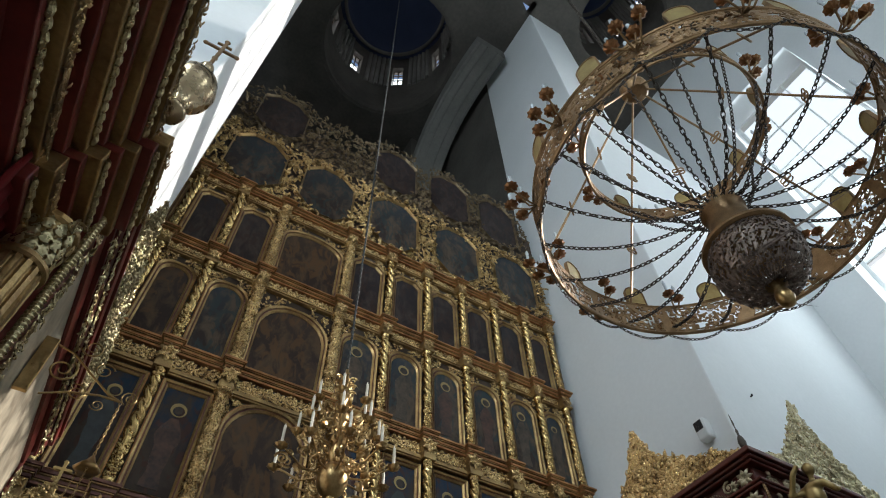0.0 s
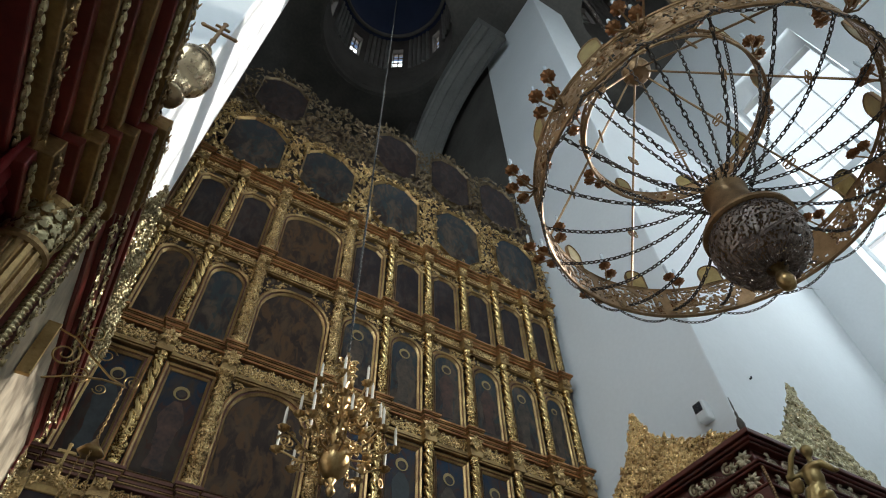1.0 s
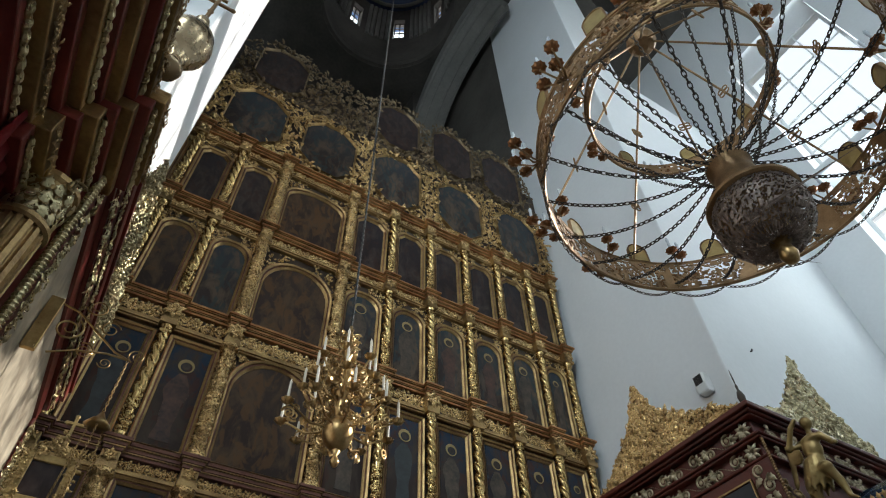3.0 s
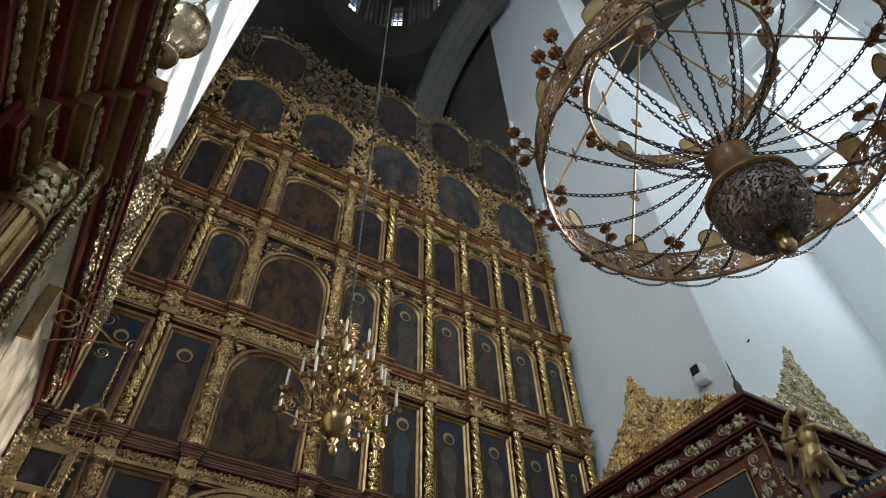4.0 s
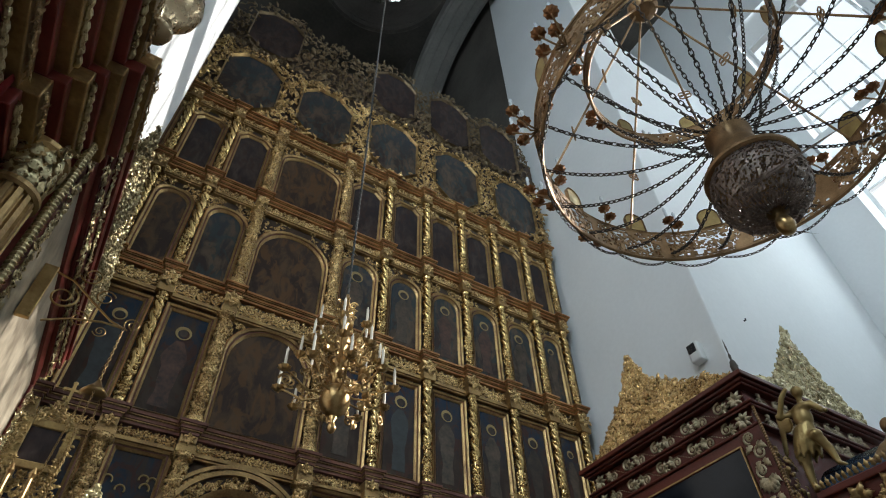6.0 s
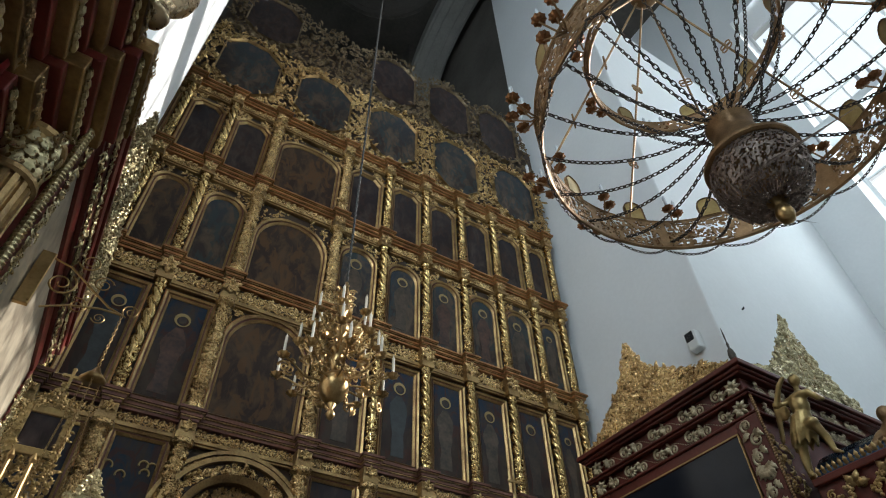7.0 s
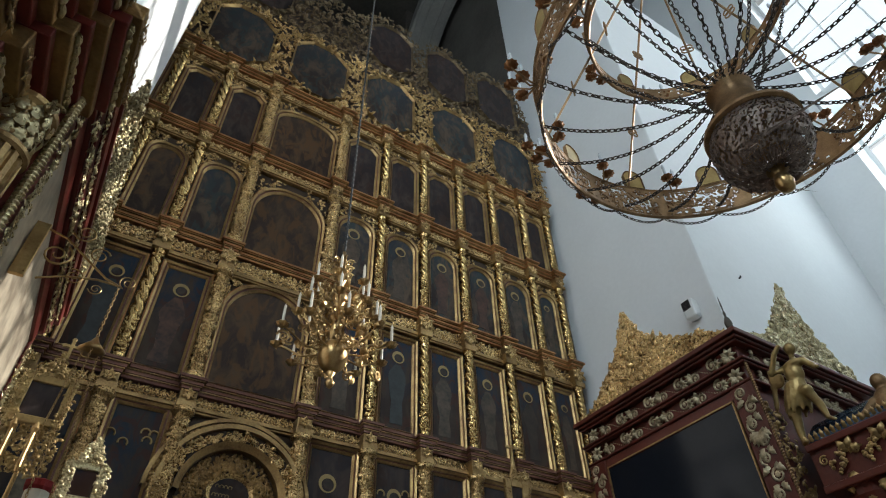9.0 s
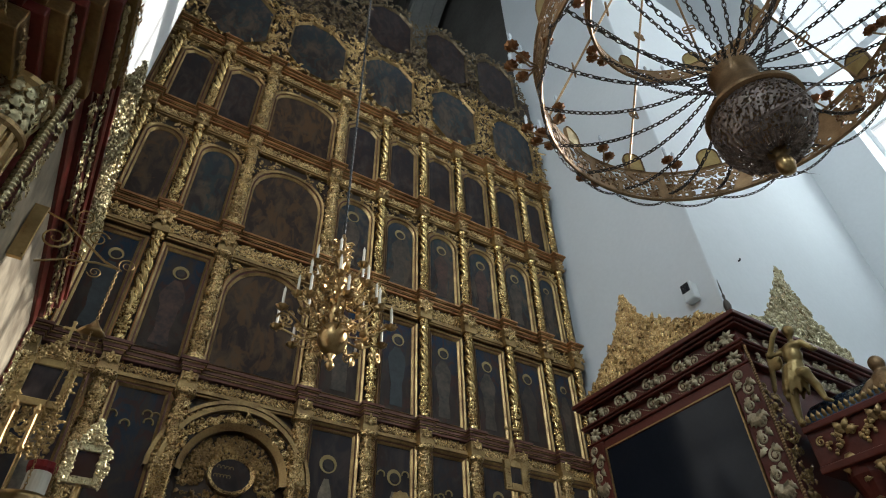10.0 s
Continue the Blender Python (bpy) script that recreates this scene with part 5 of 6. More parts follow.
for x, y in ((QX0 + 0.14, 1.68), (QX1 - 0.14, 1.68), (QX0 + 0.14, 0.5), (QX1 - 0.14, 0.5)):
    col = part("column", lathe(bmesh.new(), [(0.11, 0.0), (0.11, 0.9), (0.07, 0.95), (0.06, 2.1), (0.075, 2.4), (0.085, 2.52), (0.06, 2.56), (0.07, 2.62), (0.11, 2.75), (0.13, 2.80), (0.13, 2.85)], 18, Matrix.Translation((x, y, 0))), MAHOGANY, canopy, "column wound with a gilded vine")
    c = Carving()
    rg = random.Random(int(x * 31 + y * 7))
    for k in range(90):
        z, a = rg.uniform(1.9, 2.9), rg.uniform(0, 6.28)
        rr = 0.08 if z < 2.6 else 0.11
        c.add(rg.choice((LEAF_FINE, LEAF, GRAPE)), Matrix.Translation((x + rr * math.cos(a), y + rr * math.sin(a), z)) @ Matrix.Rotation(a + math.pi / 2, 4, "Z") @ Matrix.Rotation(rg.uniform(0, 6.3), 4, "Y") @ Matrix.Scale(rg.uniform(0.05, 0.10), 4))
    c.part("vine", GOLD_OLD, col)


def blob(bm, p, r, m=None):
    """An ellipsoid; r is three radii."""
    mm = Matrix.Translation(p) @ (m or Matrix()) @ Matrix.Diagonal((*r, 1))
    bmesh.ops.create_icosphere(bm, subdivisions=3, radius=1.0, matrix=mm)


def limb(bm, pts, rads):
    tube(bm, pts, rads, 12)
    for p, r in zip(pts, rads):
        bmesh.ops.create_icosphere(bm, subdivisions=2, radius=r, matrix=Matrix.Translation(p))


def fuse(bm, name, material, label, category, voxel):
    ob = mesh_object(name, bm, material, True)
    mod = ob.modifiers.new("fuse", "REMESH")
    mod.mode, mod.voxel_size, mod.use_smooth_shade = "VOXEL", voxel, True
    sm = ob.modifiers.new("soften", "SMOOTH")
    sm.factor, sm.iterations = 0.5, 2
    return tagged(ob, label, category)


# a gilded statue that steps on the entablature with one knee raised
st = bmesh.new()
ax, ay, az = 3.83, 1.87, 3.15
limb(st, [(ax, ay, az + 0.012), (ax - 0.03, ay - 0.03, az + 0.010)], [0.020, 0.016])
limb(st, [(ax, ay, az + 0.015), (ax, ay - 0.005, az + 0.10), (ax, ay - 0.02, az + 0.19), (ax, ay - 0.05, az + 0.30)], [0.018, 0.027, 0.034, 0.046])
limb(st, [(ax, ay - 0.08, az + 0.31), (ax - 0.04, ay - 0.17, az + 0.29), (ax, ay - 0.19, az + 0.19), (ax, ay - 0.20, az + 0.10)], [0.05, 0.040, 0.027, 0.016])
limb(st, [(ax, ay - 0.20, az + 0.10), (ax - 0.03, ay - 0.25, az + 0.06)], [0.015, 0.010])
for k in range(16):
    t = 2 * math.pi * k / 16
    limb(st, [(ax + 0.045 * math.cos(t), ay - 0.10 + 0.055 * math.sin(t), az + 0.38), (ax + 0.062 * math.cos(t), ay - 0.075 + 0.072 * math.sin(t), az + 0.28), (ax + 0.06 * math.cos(t), ay - 0.05 + 0.07 * math.sin(t), az + 0.19 + 0.03 * (k % 2))], [0.014, 0.016, 0.011])
blob(st, (ax, ay - 0.10, az + 0.37), (0.05, 0.06, 0.03))
blob(st, (ax, ay - 0.125, az + 0.44), (0.050, 0.062, 0.075))
blob(st, (ax, ay - 0.145, az + 0.50), (0.045, 0.078, 0.035))
limb(st, [(ax, ay - 0.155, az + 0.53), (ax - 0.01, ay - 0.165, az + 0.57)], [0.020, 0.018])
blob(st, (ax - 0.012, ay - 0.175, az + 0.605), (0.034, 0.038, 0.044))
blob(st, (ax + 0.005, ay - 0.165, az + 0.62), (0.036, 0.040, 0.036))
limb(st, [(ax, ay - 0.08, az + 0.50), (ax - 0.05, ay - 0.01, az + 0.49), (ax - 0.07, ay - 0.09, az + 0.59), (ax - 0.06, ay - 0.13, az + 0.63)], [0.028, 0.026, 0.019, 0.016])
limb(st, [(ax, ay - 0.21, az + 0.50), (ax + 0.01, ay - 0.26, az + 0.43), (ax - 0.03, ay - 0.29, az + 0.40)], [0.026, 0.022, 0.015])
for k in range(7):
    m = Matrix.Rotation(radians(-18 + 6 * k), 4, "X")
    blob(st, (ax + 0.03, ay + 0.035 + 0.008 * k, az + 0.52 - 0.032 * k), (0.010, 0.020, 0.055), m)
blob(st, (ax + 0.03, ay + 0.01, az + 0.47), (0.012, 0.05, 0.06))
fuse(st, "statue", STATUE_GOLD, "gilded winged statue with a raised arm, stepping on the canopy", "statue", 0.008)
st = bmesh.new()
bx, by, bz = 3.95, 1.36, 3.12
blob(st, (bx, by, bz + 0.25), (0.044, 0.046, 0.054))
blob(st, (bx, by, bz + 0.11), (0.06, 0.085, 0.11))
limb(st, [(bx - 0.02, by + 0.07, bz + 0.14), (bx - 0.05, by + 0.14, bz + 0.08), (bx - 0.03, by + 0.19, bz + 0.10)], [0.034, 0.028, 0.02])
limb(st, [(bx - 0.02, by - 0.07, bz + 0.14), (bx - 0.05, by - 0.14, bz + 0.07)], [0.034, 0.026])
blob(st, (bx, by, bz + 0.01), (0.09, 0.11, 0.05))
fuse(st, "statue", BRONZE, "small bronze half-length statue on the canopy's edge", "statue", 0.010)


# ---- the tall kiot at the near pier ----
kiot = thing("icon_case", "tall dark red icon case with gilded mouldings and a pale panel", "icon case")
part("body", boxes((-0.79, -0.52, 2.10, 4.30, 0.0, 4.0)), RED_WOOD, kiot)
part("panel", boxes((-0.53, -0.505, 2.24, 4.20, 1.2, 3.84)), MARBLED, kiot, "pale veined panel")
part("stile", boxes((-0.53, -0.49, 2.03, 2.24, 0.2, 3.80), bevel=0.006), RED_WOOD, kiot)
part("stile", boxes((-0.53, -0.49, 4.20, 4.30, 0.2, 3.98), bevel=0.006), RED_WOOD, kiot)
part("rail", boxes((-0.53, -0.485, 2.24, 4.20, 3.84, 3.98), bevel=0.006), RED_WOOD, kiot)
for z0, z1, x in ((3.98, 4.02, -0.46), (4.02, 4.11, -0.438), (4.11, 4.20, -0.405), (4.20, 4.24, -0.388)):
    part("cornice", boxes((-0.79, x, 2.125, 4.32 + (x + 0.47), z0, z1), bevel=0.005), RED_WOOD, kiot)
part("rope_moulding", rope((-0.480, 2.02, 0.8), (-0.480, 2.02, 3.79), 0.017, 0.022), GOLD_PALE, kiot)
part("rope_moulding", rope((-0.485, 4.24, 0.8), (-0.485, 4.24, 3.8), 0.014, 0.022), GOLD_PALE, kiot)
FRONT = Matrix.Rotation(math.pi / 2, 4, "Z")    # carving made facing -y is turned to face +x


def strip(length, width, seed, size=0.042):
    rg_ = random.Random(seed)
    c = Carving()
    n = int(length / (size * 0.2))
    for i in range(n):
        c.put(rg_.choice((LEAF_FINE, LEAF, SCROLL)), -length / 2 + length * i / n, -rg_.uniform(0, 0.01), rg_.uniform(-width, width) * 0.5, size * rg_.uniform(0.8, 1.3), rg_.uniform(0, 360), rg_.uniform(-25, 25), deep=0.6)
    return c


strip(2.0, 0.05, 1).part("gilt_strip", GOLD_PALE, kiot, base=Matrix.Translation((-0.452, 3.26, 4.0)) @ FRONT)
strip(2.0, 0.015, 2, 0.03).part("gilt_strip", GOLD_PALE, kiot, base=Matrix.Translation((-0.43, 3.26, 4.085)) @ FRONT)
strip(2.4, 0.05, 3).part("gilt_strip", GOLD_PALE, kiot, base=Matrix.Translation((-0.488, 2.20, 2.7)) @ FRONT @ Matrix.Rotation(math.pi / 2, 4, "Y"))
strip(2.4, 0.04, 4).part("gilt_strip", GOLD_PALE, kiot, base=Matrix.Translation((-0.488, 4.17, 2.6)) @ FRONT @ Matrix.Rotation(math.pi / 2, 4, "Y"))
c = Carving()
rg = random.Random(9)
for _ in range(2300):
    u = rg.random()
    c.put(rg.choice((LEAF_FINE, LEAF, SCROLL)), rg.uniform(-0.98, 0.62), -0.05 * u, 0.24 * u, rg.uniform(0.025, 0.045), rg.uniform(0, 360), rg.uniform(-40, 40))
c.part("crest", GOLD_PALE, kiot, "bright gilded openwork crest", base=Matrix.Translation((-0.39, 3.30, 4.24)) @ FRONT)

# the nearer case with a deep stepped cornice over columns
tab = thing("columned_icon_case", "dark red and gilt icon case with stepped cornice and fluted columns", "icon case")
part("body", boxes((-1.6, -1.05, 0.1, 2.15, 0.0, 4.14)), RED_WOOD, tab)
STEP = [(-0.43, 3.91, 4.01, 'g'), (-0.465, 3.84, 3.91, 'r'), (-0.51, 3.77, 3.84, 'g'), (-0.555, 3.72, 3.77, 'r'), (-0.59, 3.63, 3.72, 'g'), (-0.64, 3.57, 3.63, 'r'), (-0.68, 3.45, 3.57, 'g'), (-0.73, 3.35, 3.45, 'r'), (-0.81, 3.19, 3.35, 'r'), (-0.91, 2.99, 3.19, 'g'), (-0.99, 2.74, 2.99, 'r')]
for x, z0, z1, k in STEP:
    part("cornice_step", boxes((-1.05, x, 0.15, 1.62, z0, z1), bevel=0.006), GOLD_OLD if k == "g" else RED_WOOD, tab)
    part("cornice_step", boxes((-1.05, x + 0.068, 1.62, 2.11, z0, z1), bevel=0.006), GOLD_OLD if k == "g" else RED_WOOD, tab)
for x, z, sd in ((-0.47, 3.875, 1), (-0.595, 3.675, 2), (-0.735, 3.40, 3)):
    part("rope_moulding", rope((x + 0.012, 0.2, z), (x + 0.012, 1.6, z), 0.014, 0.05), GOLD_PALE, tab)
    part("rope_moulding", rope((x + 0.080, 1.64, z), (x + 0.080, 2.10, z), 0.014, 0.05), GOLD_PALE, tab)
for x, z, sd in ((-0.425, 3.93, 1), (-0.675, 3.49, 2)):
    strip(1.4, 0.02, 30 + sd, 0.03).part("wave_moulding", GOLD_OLD, tab, base=Matrix.Translation((x, 0.9, z)) @ FRONT)
    strip(0.46, 0.02, 40 + sd, 0.03).part("wave_moulding", GOLD_OLD, tab, base=Matrix.Translation((x + 0.068, 1.87, z)) @ FRONT)
cloth = bmesh.new()
rows_c = []
for i in range(25):
    y = 1.57 + 0.38 * i / 24
    rows_c.append([cloth.verts.new((-0.70 + 0.012 * math.sin(i * 1.1) + 0.006 * math.sin(j * 1.3 + i), y, 3.69 - 0.10 * j - 0.06 * math.sin(math.pi * i / 24) * j / 6)) for j in range(7)])
for a, b in zip(rows_c, rows_c[1:]):
    for j in range(6):
        cloth.faces.new((a[j], a[j + 1], b[j + 1], b[j]))
bmesh.ops.solidify(cloth, geom=list(cloth.faces), thickness=0.01)
part("drape", cloth, RED_CLOTH, tab, "red velvet drape", smooth=True)


def fluted_column(x, y, z1, r, parent):
    bm = bmesh.new()
    n = 60
    rows_ = []
    for z in (0.0, z1 * 0.5, z1):
        rows_.append([bm.verts.new((x + r * (1 - 0.13 * max(0, math.cos(15 * a)) ** 0.5) * math.cos(a), y + r * (1 - 0.13 * max(0, math.cos(15 * a)) ** 0.5) * math.sin(a), z)) for a in np.linspace(0, 2 * math.pi, n * 2 + 1)[:-1]])
    for a, b in zip(rows_, rows_[1:]):
        for k in range(n * 2):
            bm.faces.new((a[k], a[(k + 1) % (n * 2)], b[(k + 1) % (n * 2)], b[k]))
    col = part("column", bm, GOLD_OLD, parent, "gilded fluted column")
    m = Matrix.Translation((x, y, z1))
    part("collar", lathe(bmesh.new(), [(r * 1.02, -0.03), (r * 1.14, -0.02), (r * 1.14, 0.0), (r * 1.04, 0.012)], 28, m), GOLD_OLD, col)
    cap_ = Carving()
    rg_ = random.Random(3)
    for lvl, (zz, rr, s) in enumerate(((0.01, 0.95, 0.075), (0.07, 1.0, 0.08), (0.13, 1.12, 0.075))):
        for k in range(13):
            a = 2 * math.pi * (k + 0.5 * (lvl % 2)) / 13
            cap_.add(LEAF_FINE, m @ Matrix.Translation((r * rr * math.cos(a), r * rr * math.sin(a), zz)) @ Matrix.Rotation(a + math.pi / 2, 4, "Z") @ Matrix.Rotation(-math.pi / 2, 4, "Y") @ Matrix.Diagonal((s, s * 0.45, s, 1)))
    for k in range(4):
        a = math.pi / 2 * k + math.pi / 4
        for f in (-1, 1):
            cap_.add(SCROLL, m @ Matrix.Translation((r * 1.5 * math.cos(a), r * 1.5 * math.sin(a), 0.19)) @ Matrix.Rotation(a + f * 0.7, 4, "Z") @ Matrix.Scale(0.07, 4))
    cap_.part("capital", GOLD_PALE, col)
    part("capital_core", lathe(bmesh.new(), [(r * 0.9, 0), (r * 0.85, 0.1), (r * 1.1, 0.19), (r * 1.25, 0.205), (r * 1.25, 0.23)], 20, m), GOLD_OLD, col)


fluted_column(-0.60, 1.95, 3.28, 0.095, tab)
onion = part("onion_finial", lathe(bmesh.new(), [(0.055, 4.20), (0.062, 4.23), (0.045, 4.26), (0.042, 4.29), (0.08, 4.34), (0.112, 4.40), (0.118, 4.45), (0.105, 4.51), (0.062, 4.57), (0.03, 4.61), (0.022, 4.62), (0.03, 4.635), (0.037, 4.66), (0.03, 4.685), (0.012, 4.70), (0.008, 4.74)], 24, Matrix.Translation((-0.415, 1.50, -1.07)) @ Matrix.Diagonal((1, 1, 1.2, 1))), ONION_GOLD, tab, "gilded onion finial with a cross", smooth=True)
bm = boxes((-0.424, -0.406, 1.491, 1.509, 4.58, 4.93), (-0.495, -0.335, 1.493, 1.507, 4.80, 4.82), (-0.455, -0.375, 1.493, 1.507, 4.87, 4.885), bevel=0.003)
for p in ((-0.415, 4.94), (-0.50, 4.81), (-0.33, 4.81), (-0.415, 4.68)):
    blob(bm, (p[0], 1.50, p[1]), (0.016, 0.010, 0.016))
part("cross", bm, BRONZE, onion)


# ---- the hanging oil lamp on its scrolled bracket ----
LX, LY = -0.085, 2.60
bracket = thing("lamp_bracket", "gilded wrought scroll bracket on the icon case", "bracket")
bm = bmesh.new()
tube(bm, [(-0.44, LY, 3.52), (-0.36, LY, 3.50), (-0.25, LY, 3.42), (-0.15, LY, 3.35), (LX, LY, 3.33)], 0.005, 6)
tube(bm, [(-0.40, LY, 3.25), (-0.30, LY, 3.30), (-0.18, LY, 3.33), (LX, LY, 3.33)], 0.005, 6)
part("bar", bm, BRASS, bracket)
for x, z, s, t, f in ((-0.30, 3.56, 0.10, 200, 1), (-0.37, 3.40, 0.13, 60, -1), (-0.21, 3.46, 0.09, 20, 1), (-0.27, 3.31, 0.085, 120, -1), (-0.17, 3.28, 0.06, 200, 1), (LX + 0.03, 3.36, 0.08, 250, -1)):
    c = Carving()
    c.put(scroll_shape(1.7, 1.0, 0.045, 26), x, LY, z, s, t, wide=f)
    c.part("scroll", BRASS, bracket)
bm = boxes((-0.50, -0.44, LY - 0.012, LY + 0.012, 3.24, 3.54), bevel=0.003)
part("mount", bm, BRASS, bracket)
lamp = thing("hanging_oil_lamp", "small gilded oil lamp hanging on three thin chains", "lamp")
chain([(LX, LY, 3.32), (LX, LY, 3.04)], 0.016).part("chain", BRASS, lamp)
part("cap", lathe(bmesh.new(), [(0.045, 2.975), (0.05, 2.985), (0.042, 3.0), (0.02, 3.02), (0.008, 3.045)], 16, Matrix.Translation((LX, LY, 0)), lambda t_, z_: 0.1 * math.cos(6 * t_)), BRASS, lamp, smooth=True)
for k in range(3):
    a = 2 * math.pi * k / 3 + 0.5
    chain([(LX + 0.035 * math.cos(a), LY + 0.035 * math.sin(a), 2.98), (LX + 0.085 * math.cos(a), LY + 0.085 * math.sin(a), 2.30)], 0.012).part("chain", BRASS, lamp)
part("bowl", lathe(bmesh.new(), [(0.015, 2.10), (0.04, 2.14), (0.075, 2.22), (0.088, 2.29), (0.085, 2.31), (0.05, 2.31)], 20, Matrix.Translation((LX, LY, 0))), BRASS, lamp, smooth=True)


# ---- things standing before the iconostasis ----
def gold_cross(name, parent, x, y, z, h, material=BRASS):
    w = h * 0.62
    t = h * 0.07
    bm = boxes((x - t, x + t, y - 0.012, y + 0.012, z, z + h), (x - w / 2, x + w / 2, y - 0.0125, y + 0.0125, z + h * 0.55, z + h * 0.55 + 2 * t), bevel=0.003)
    for px, pz in ((x, z + h), (x - w / 2, z + h * 0.55 + t), (x + w / 2, z + h * 0.55 + t)):
        blob(bm, (px, y, pz), (t * 1.5, 0.012, t * 1.5))
    return part(name, bm, material, parent)


def framed(parent, x, y, z0, z1, w, border, material, paint, seed, lean=0.0):
    pnl = part("panel", boxes((x - w / 2, x + w / 2, y - 0.015, y + 0.015, z0, z1)), paint, parent)
    bm = boxes((x - w / 2 - border, x - w / 2, y - 0.035, y + 0.02, z0 - border, z1 + border), (x + w / 2, x + w / 2 + border, y - 0.035, y + 0.02, z0 - border, z1 + border), (x - w / 2, x + w / 2, y - 0.034, y + 0.02, z1, z1 + border), (x - w / 2, x + w / 2, y - 0.034, y + 0.02, z0 - border, z0), bevel=0.008)
    part("frame", bm, material, pnl)
    rg_ = random.Random(seed)
    c = Carving()
    for _ in range(150):
        side = rg_.choice((-1, 1))
        c.put(rg_.choice((LEAF, SCROLL, LEAF_FINE)), x + side * (w / 2 + border * rg_.uniform(0.2, 1.2)), y - 0.03, rg_.uniform(z0 - border, z1 + border), rg_.uniform(0.025, 0.045), rg_.uniform(0, 360), rg_.uniform(-30, 30))
    for _ in range(150):
        u = rg_.uniform(-1, 1)
        c.put(rg_.choice((LEAF, SCROLL, LEAF_FINE)), x + u * w * 0.5, y - 0.03, z1 + border + rg_.uniform(0, 0.22) * (1 - abs(u)), rg_.uniform(0.025, 0.05), rg_.uniform(0, 360), rg_.uniform(-30, 30))
    c.part("openwork", material, pnl)
    return pnl


banner = thing("church_banner", "gilded openwork church banner with a dark framed panel on a pole", "banner")
part("pole", tube(bmesh.new(), [(-0.30, 5.06, 0.0), (-0.30, 5.06, 4.05)], 0.016, 8), BRASS, banner)
framed(banner, -0.335, 5.0, 3.71, 3.97, 0.24, 0.06, BANNER_GOLD, PAINT_DARK, 1)
gold_cross("cross", banner, -0.31, 5.0, 4.22, 0.17, BANNER_GOLD)
rg = random.Random(44)
c = Carving()
for _ in range(380):
    c.put(rg.choice((LEAF, SCROLL, LEAF_FINE)), rg.uniform(-0.50, -0.14), 4.99, rg.uniform(3.30, 3.64), rg.uniform(0.025, 0.05), rg.uniform(0, 360), rg.uniform(-30, 30))
c.part("pendant_openwork", BANNER_GOLD, banner)
for x in (-0.44, -0.30):
    part("tassel", lathe(bmesh.new(), [(0.012, 3.30), (0.022, 3.33), (0.014, 3.40), (0.014, 3.58), (0.026, 3.61), (0.008, 3.66)], 10, Matrix.Translation((x, 4.95, 0))), BRASS, banner)

stand2 = thing("framed_icon_on_pole", "small blue icon in a silvered jewelled frame on a pole", "icon")
part("pole", tube(bmesh.new(), [(0.125, 5.05, 0.0), (0.125, 5.05, 3.25)], 0.016, 8), BRASS, stand2)
framed(stand2, 0.12, 5.0, 3.22, 3.40, 0.15, 0.055, GOLD_PALE, PAINT_BLUE, 2)

cnd = thing("large_candle", "thick white candle with a red and gilt rim on a stand", "candle")
part("wax", lathe(bmesh.new(), [(0.055, 1.0), (0.055, 2.74), (0.04, 2.745)], 24, Matrix.Translation((-0.09, 3.60, 0))), CANDLE, cnd)
part("rim", lathe(bmesh.new(), [(0.058, 2.735), (0.066, 2.75), (0.066, 2.78), (0.045, 2.79)], 24, Matrix.Translation((-0.09, 3.60, 0)), lambda t_, z_: 0.06 * math.cos(9 * t_)), RED_CLOTH, cnd)
part("stand", lathe(bmesh.new(), [(0.2, 0.0), (0.18, 0.05), (0.05, 0.12), (0.04, 0.9), (0.09, 0.98), (0.09, 1.0)], 20, Matrix.Translation((-0.09, 3.60, 0))), BRASS, cnd, smooth=True)

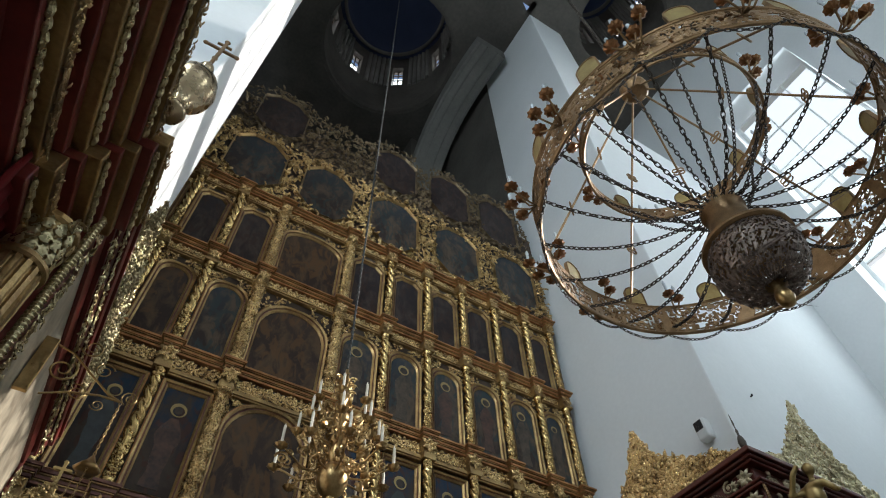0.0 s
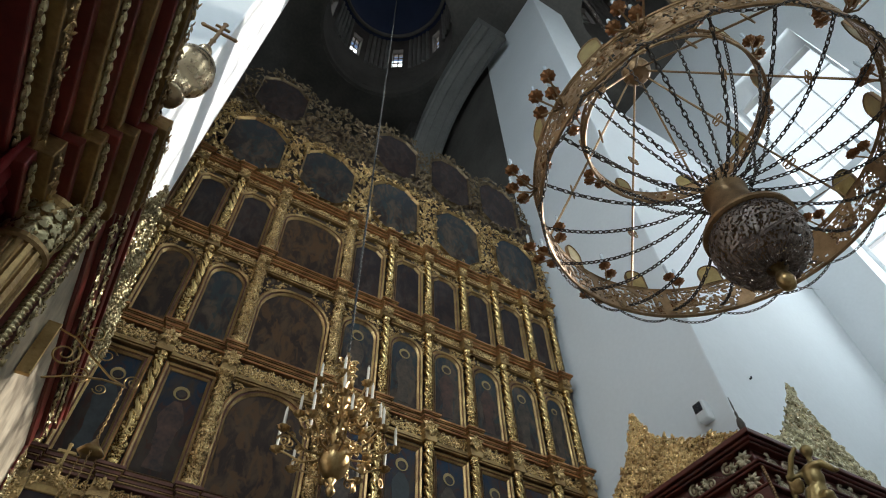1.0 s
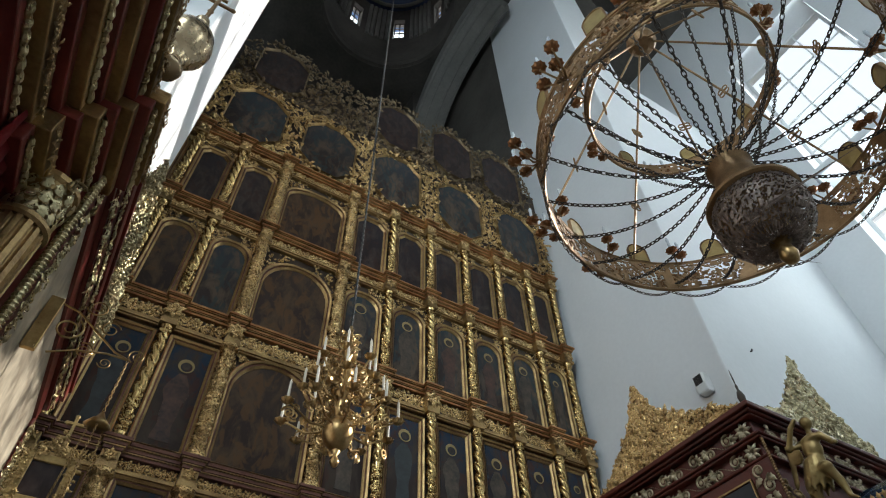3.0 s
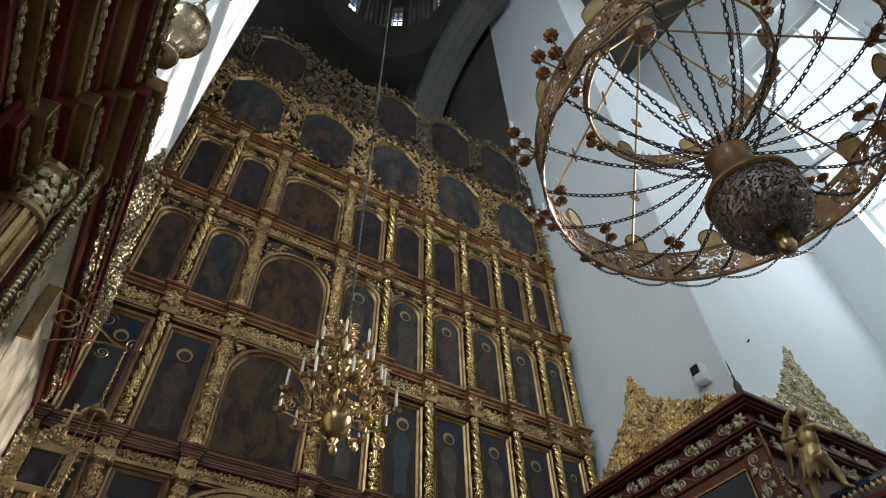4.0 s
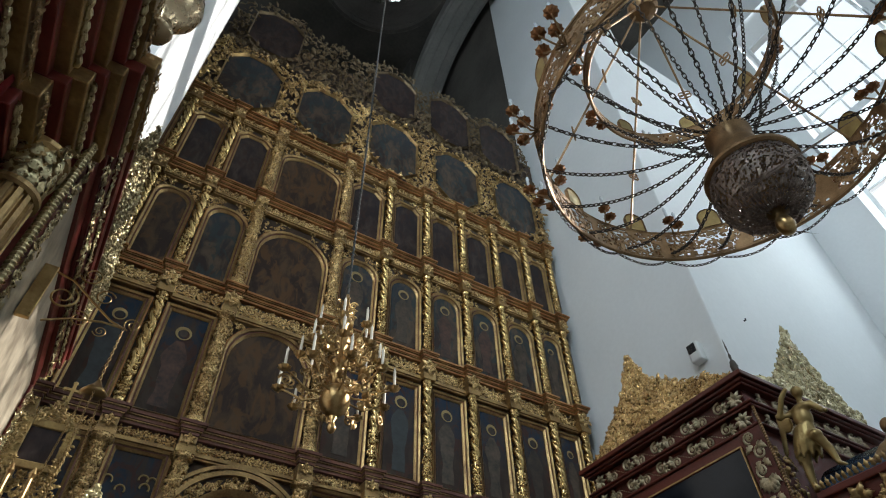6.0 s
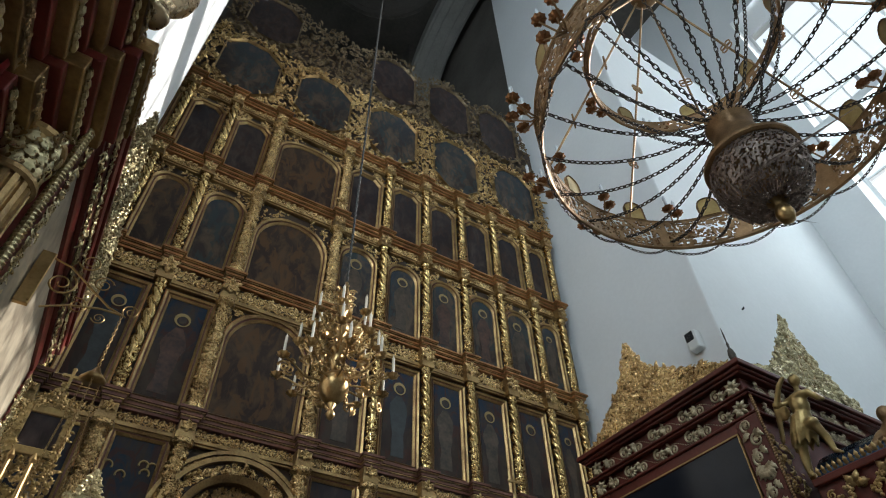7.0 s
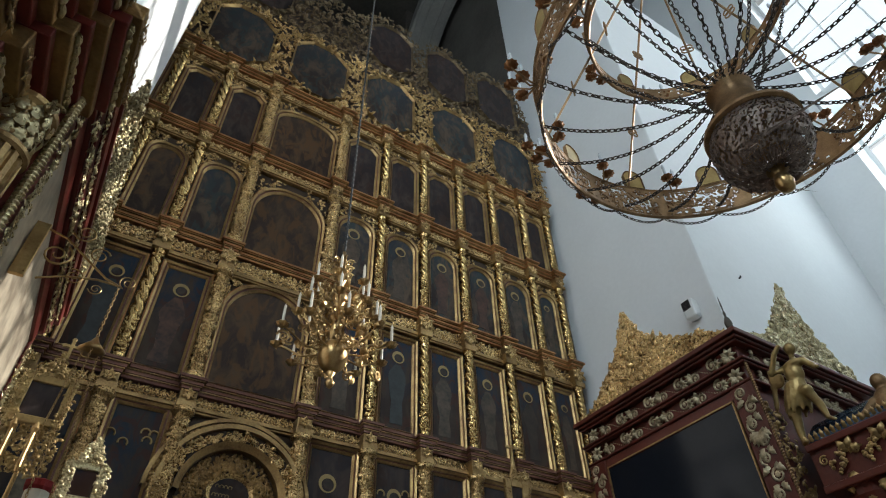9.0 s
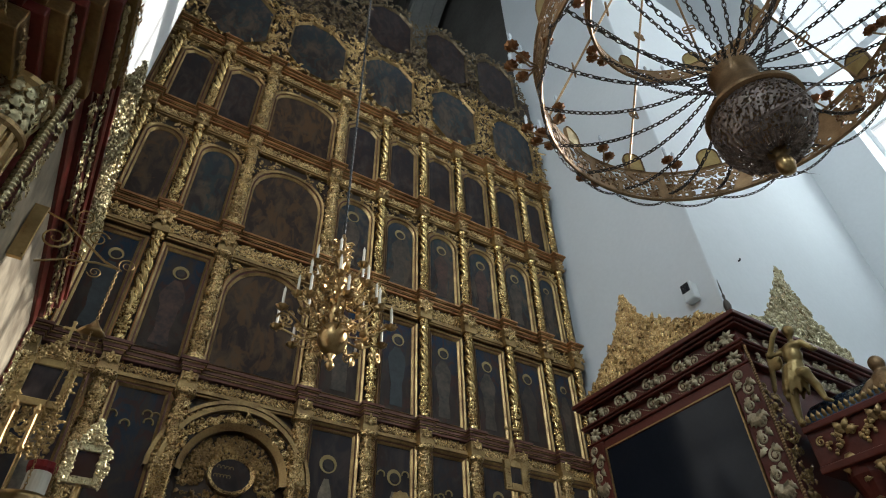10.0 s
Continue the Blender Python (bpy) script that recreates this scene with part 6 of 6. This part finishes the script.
tabn = thing("processional_icon", "bright gilded icon case with a crowning cross on a stand", "icon")
part("pole", tube(bmesh.new(), [(5.81, 7.24, 0.0), (5.81, 7.24, 4.8)], 0.022, 8), BRASS, tabn)
framed(tabn, 5.81, 7.2, 4.88, 5.12, 0.20, 0.11, BRASS, PAINT_DARK, 3)
gold_cross("cross", tabn, 5.80, 7.2, 5.58, 0.28)
part("neck", lathe(bmesh.new(), [(0.12, 5.23), (0.10, 5.27), (0.05, 5.42), (0.035, 5.55), (0.02, 5.60)], 14, Matrix.Translation((5.80, 7.2, 0)) @ Matrix.Diagonal((1, 0.4, 1, 1))), BRASS, tabn, smooth=True)
part("base", lathe(bmesh.new(), [(0.22, 0), (0.2, 0.05), (0.06, 0.15), (0.03, 0.4)], 18, Matrix.Translation((5.81, 7.24, 0))), BRASS, tabn)
st3 = thing("gilded_fan_icon", "round-topped gilded processional fan on a pole", "icon")
part("pole", tube(bmesh.new(), [(3.86, 7.2, 0.0), (3.86, 7.2, 4.2)], 0.018, 8), BRASS, st3)
part("disc", prism(bmesh.new(), [(3.86 + 0.16 * math.cos(-a) * (1 + 0.06 * math.cos(11 * a)), 4.28 + 0.16 * math.sin(-a) * (1 + 0.06 * math.cos(11 * a))) for a in np.linspace(0, 2 * math.pi, 67)[:-1]], 7.17, 7.2), BRASS, st3)
st4 = thing("processional_cross", "slim gilded processional cross on a pole", "cross")
part("pole", tube(bmesh.new(), [(4.14, 7.2, 0.0), (4.14, 7.2, 4.45)], 0.014, 8), BRASS, st4)
gold_cross("cross", st4, 4.14, 7.2, 4.42, 0.18)

# small fittings on the pier
dev = thing("wall_sensor", "white plastic wall sensor with a dark face", "sensor")
part("housing", boxes((8.48, 8.66, 4.97, 5.20, 7.92, 8.30), bevel=0.03), WHITE_PLASTIC, dev)
part("lens_face", boxes((8.470, 8.482, 5.02, 5.19, 8.10, 8.28), bevel=0.003), DARK_PLASTIC, dev)
knob = tagged(mesh_object("wall_hook", tube(bmesh.new(), [(9.78, 4.63, 9.03), (9.78, 4.58, 9.03), (9.78, 4.575, 9.06)], 0.018, 8), BLACK), "small dark iron hook in the pier", "hook")
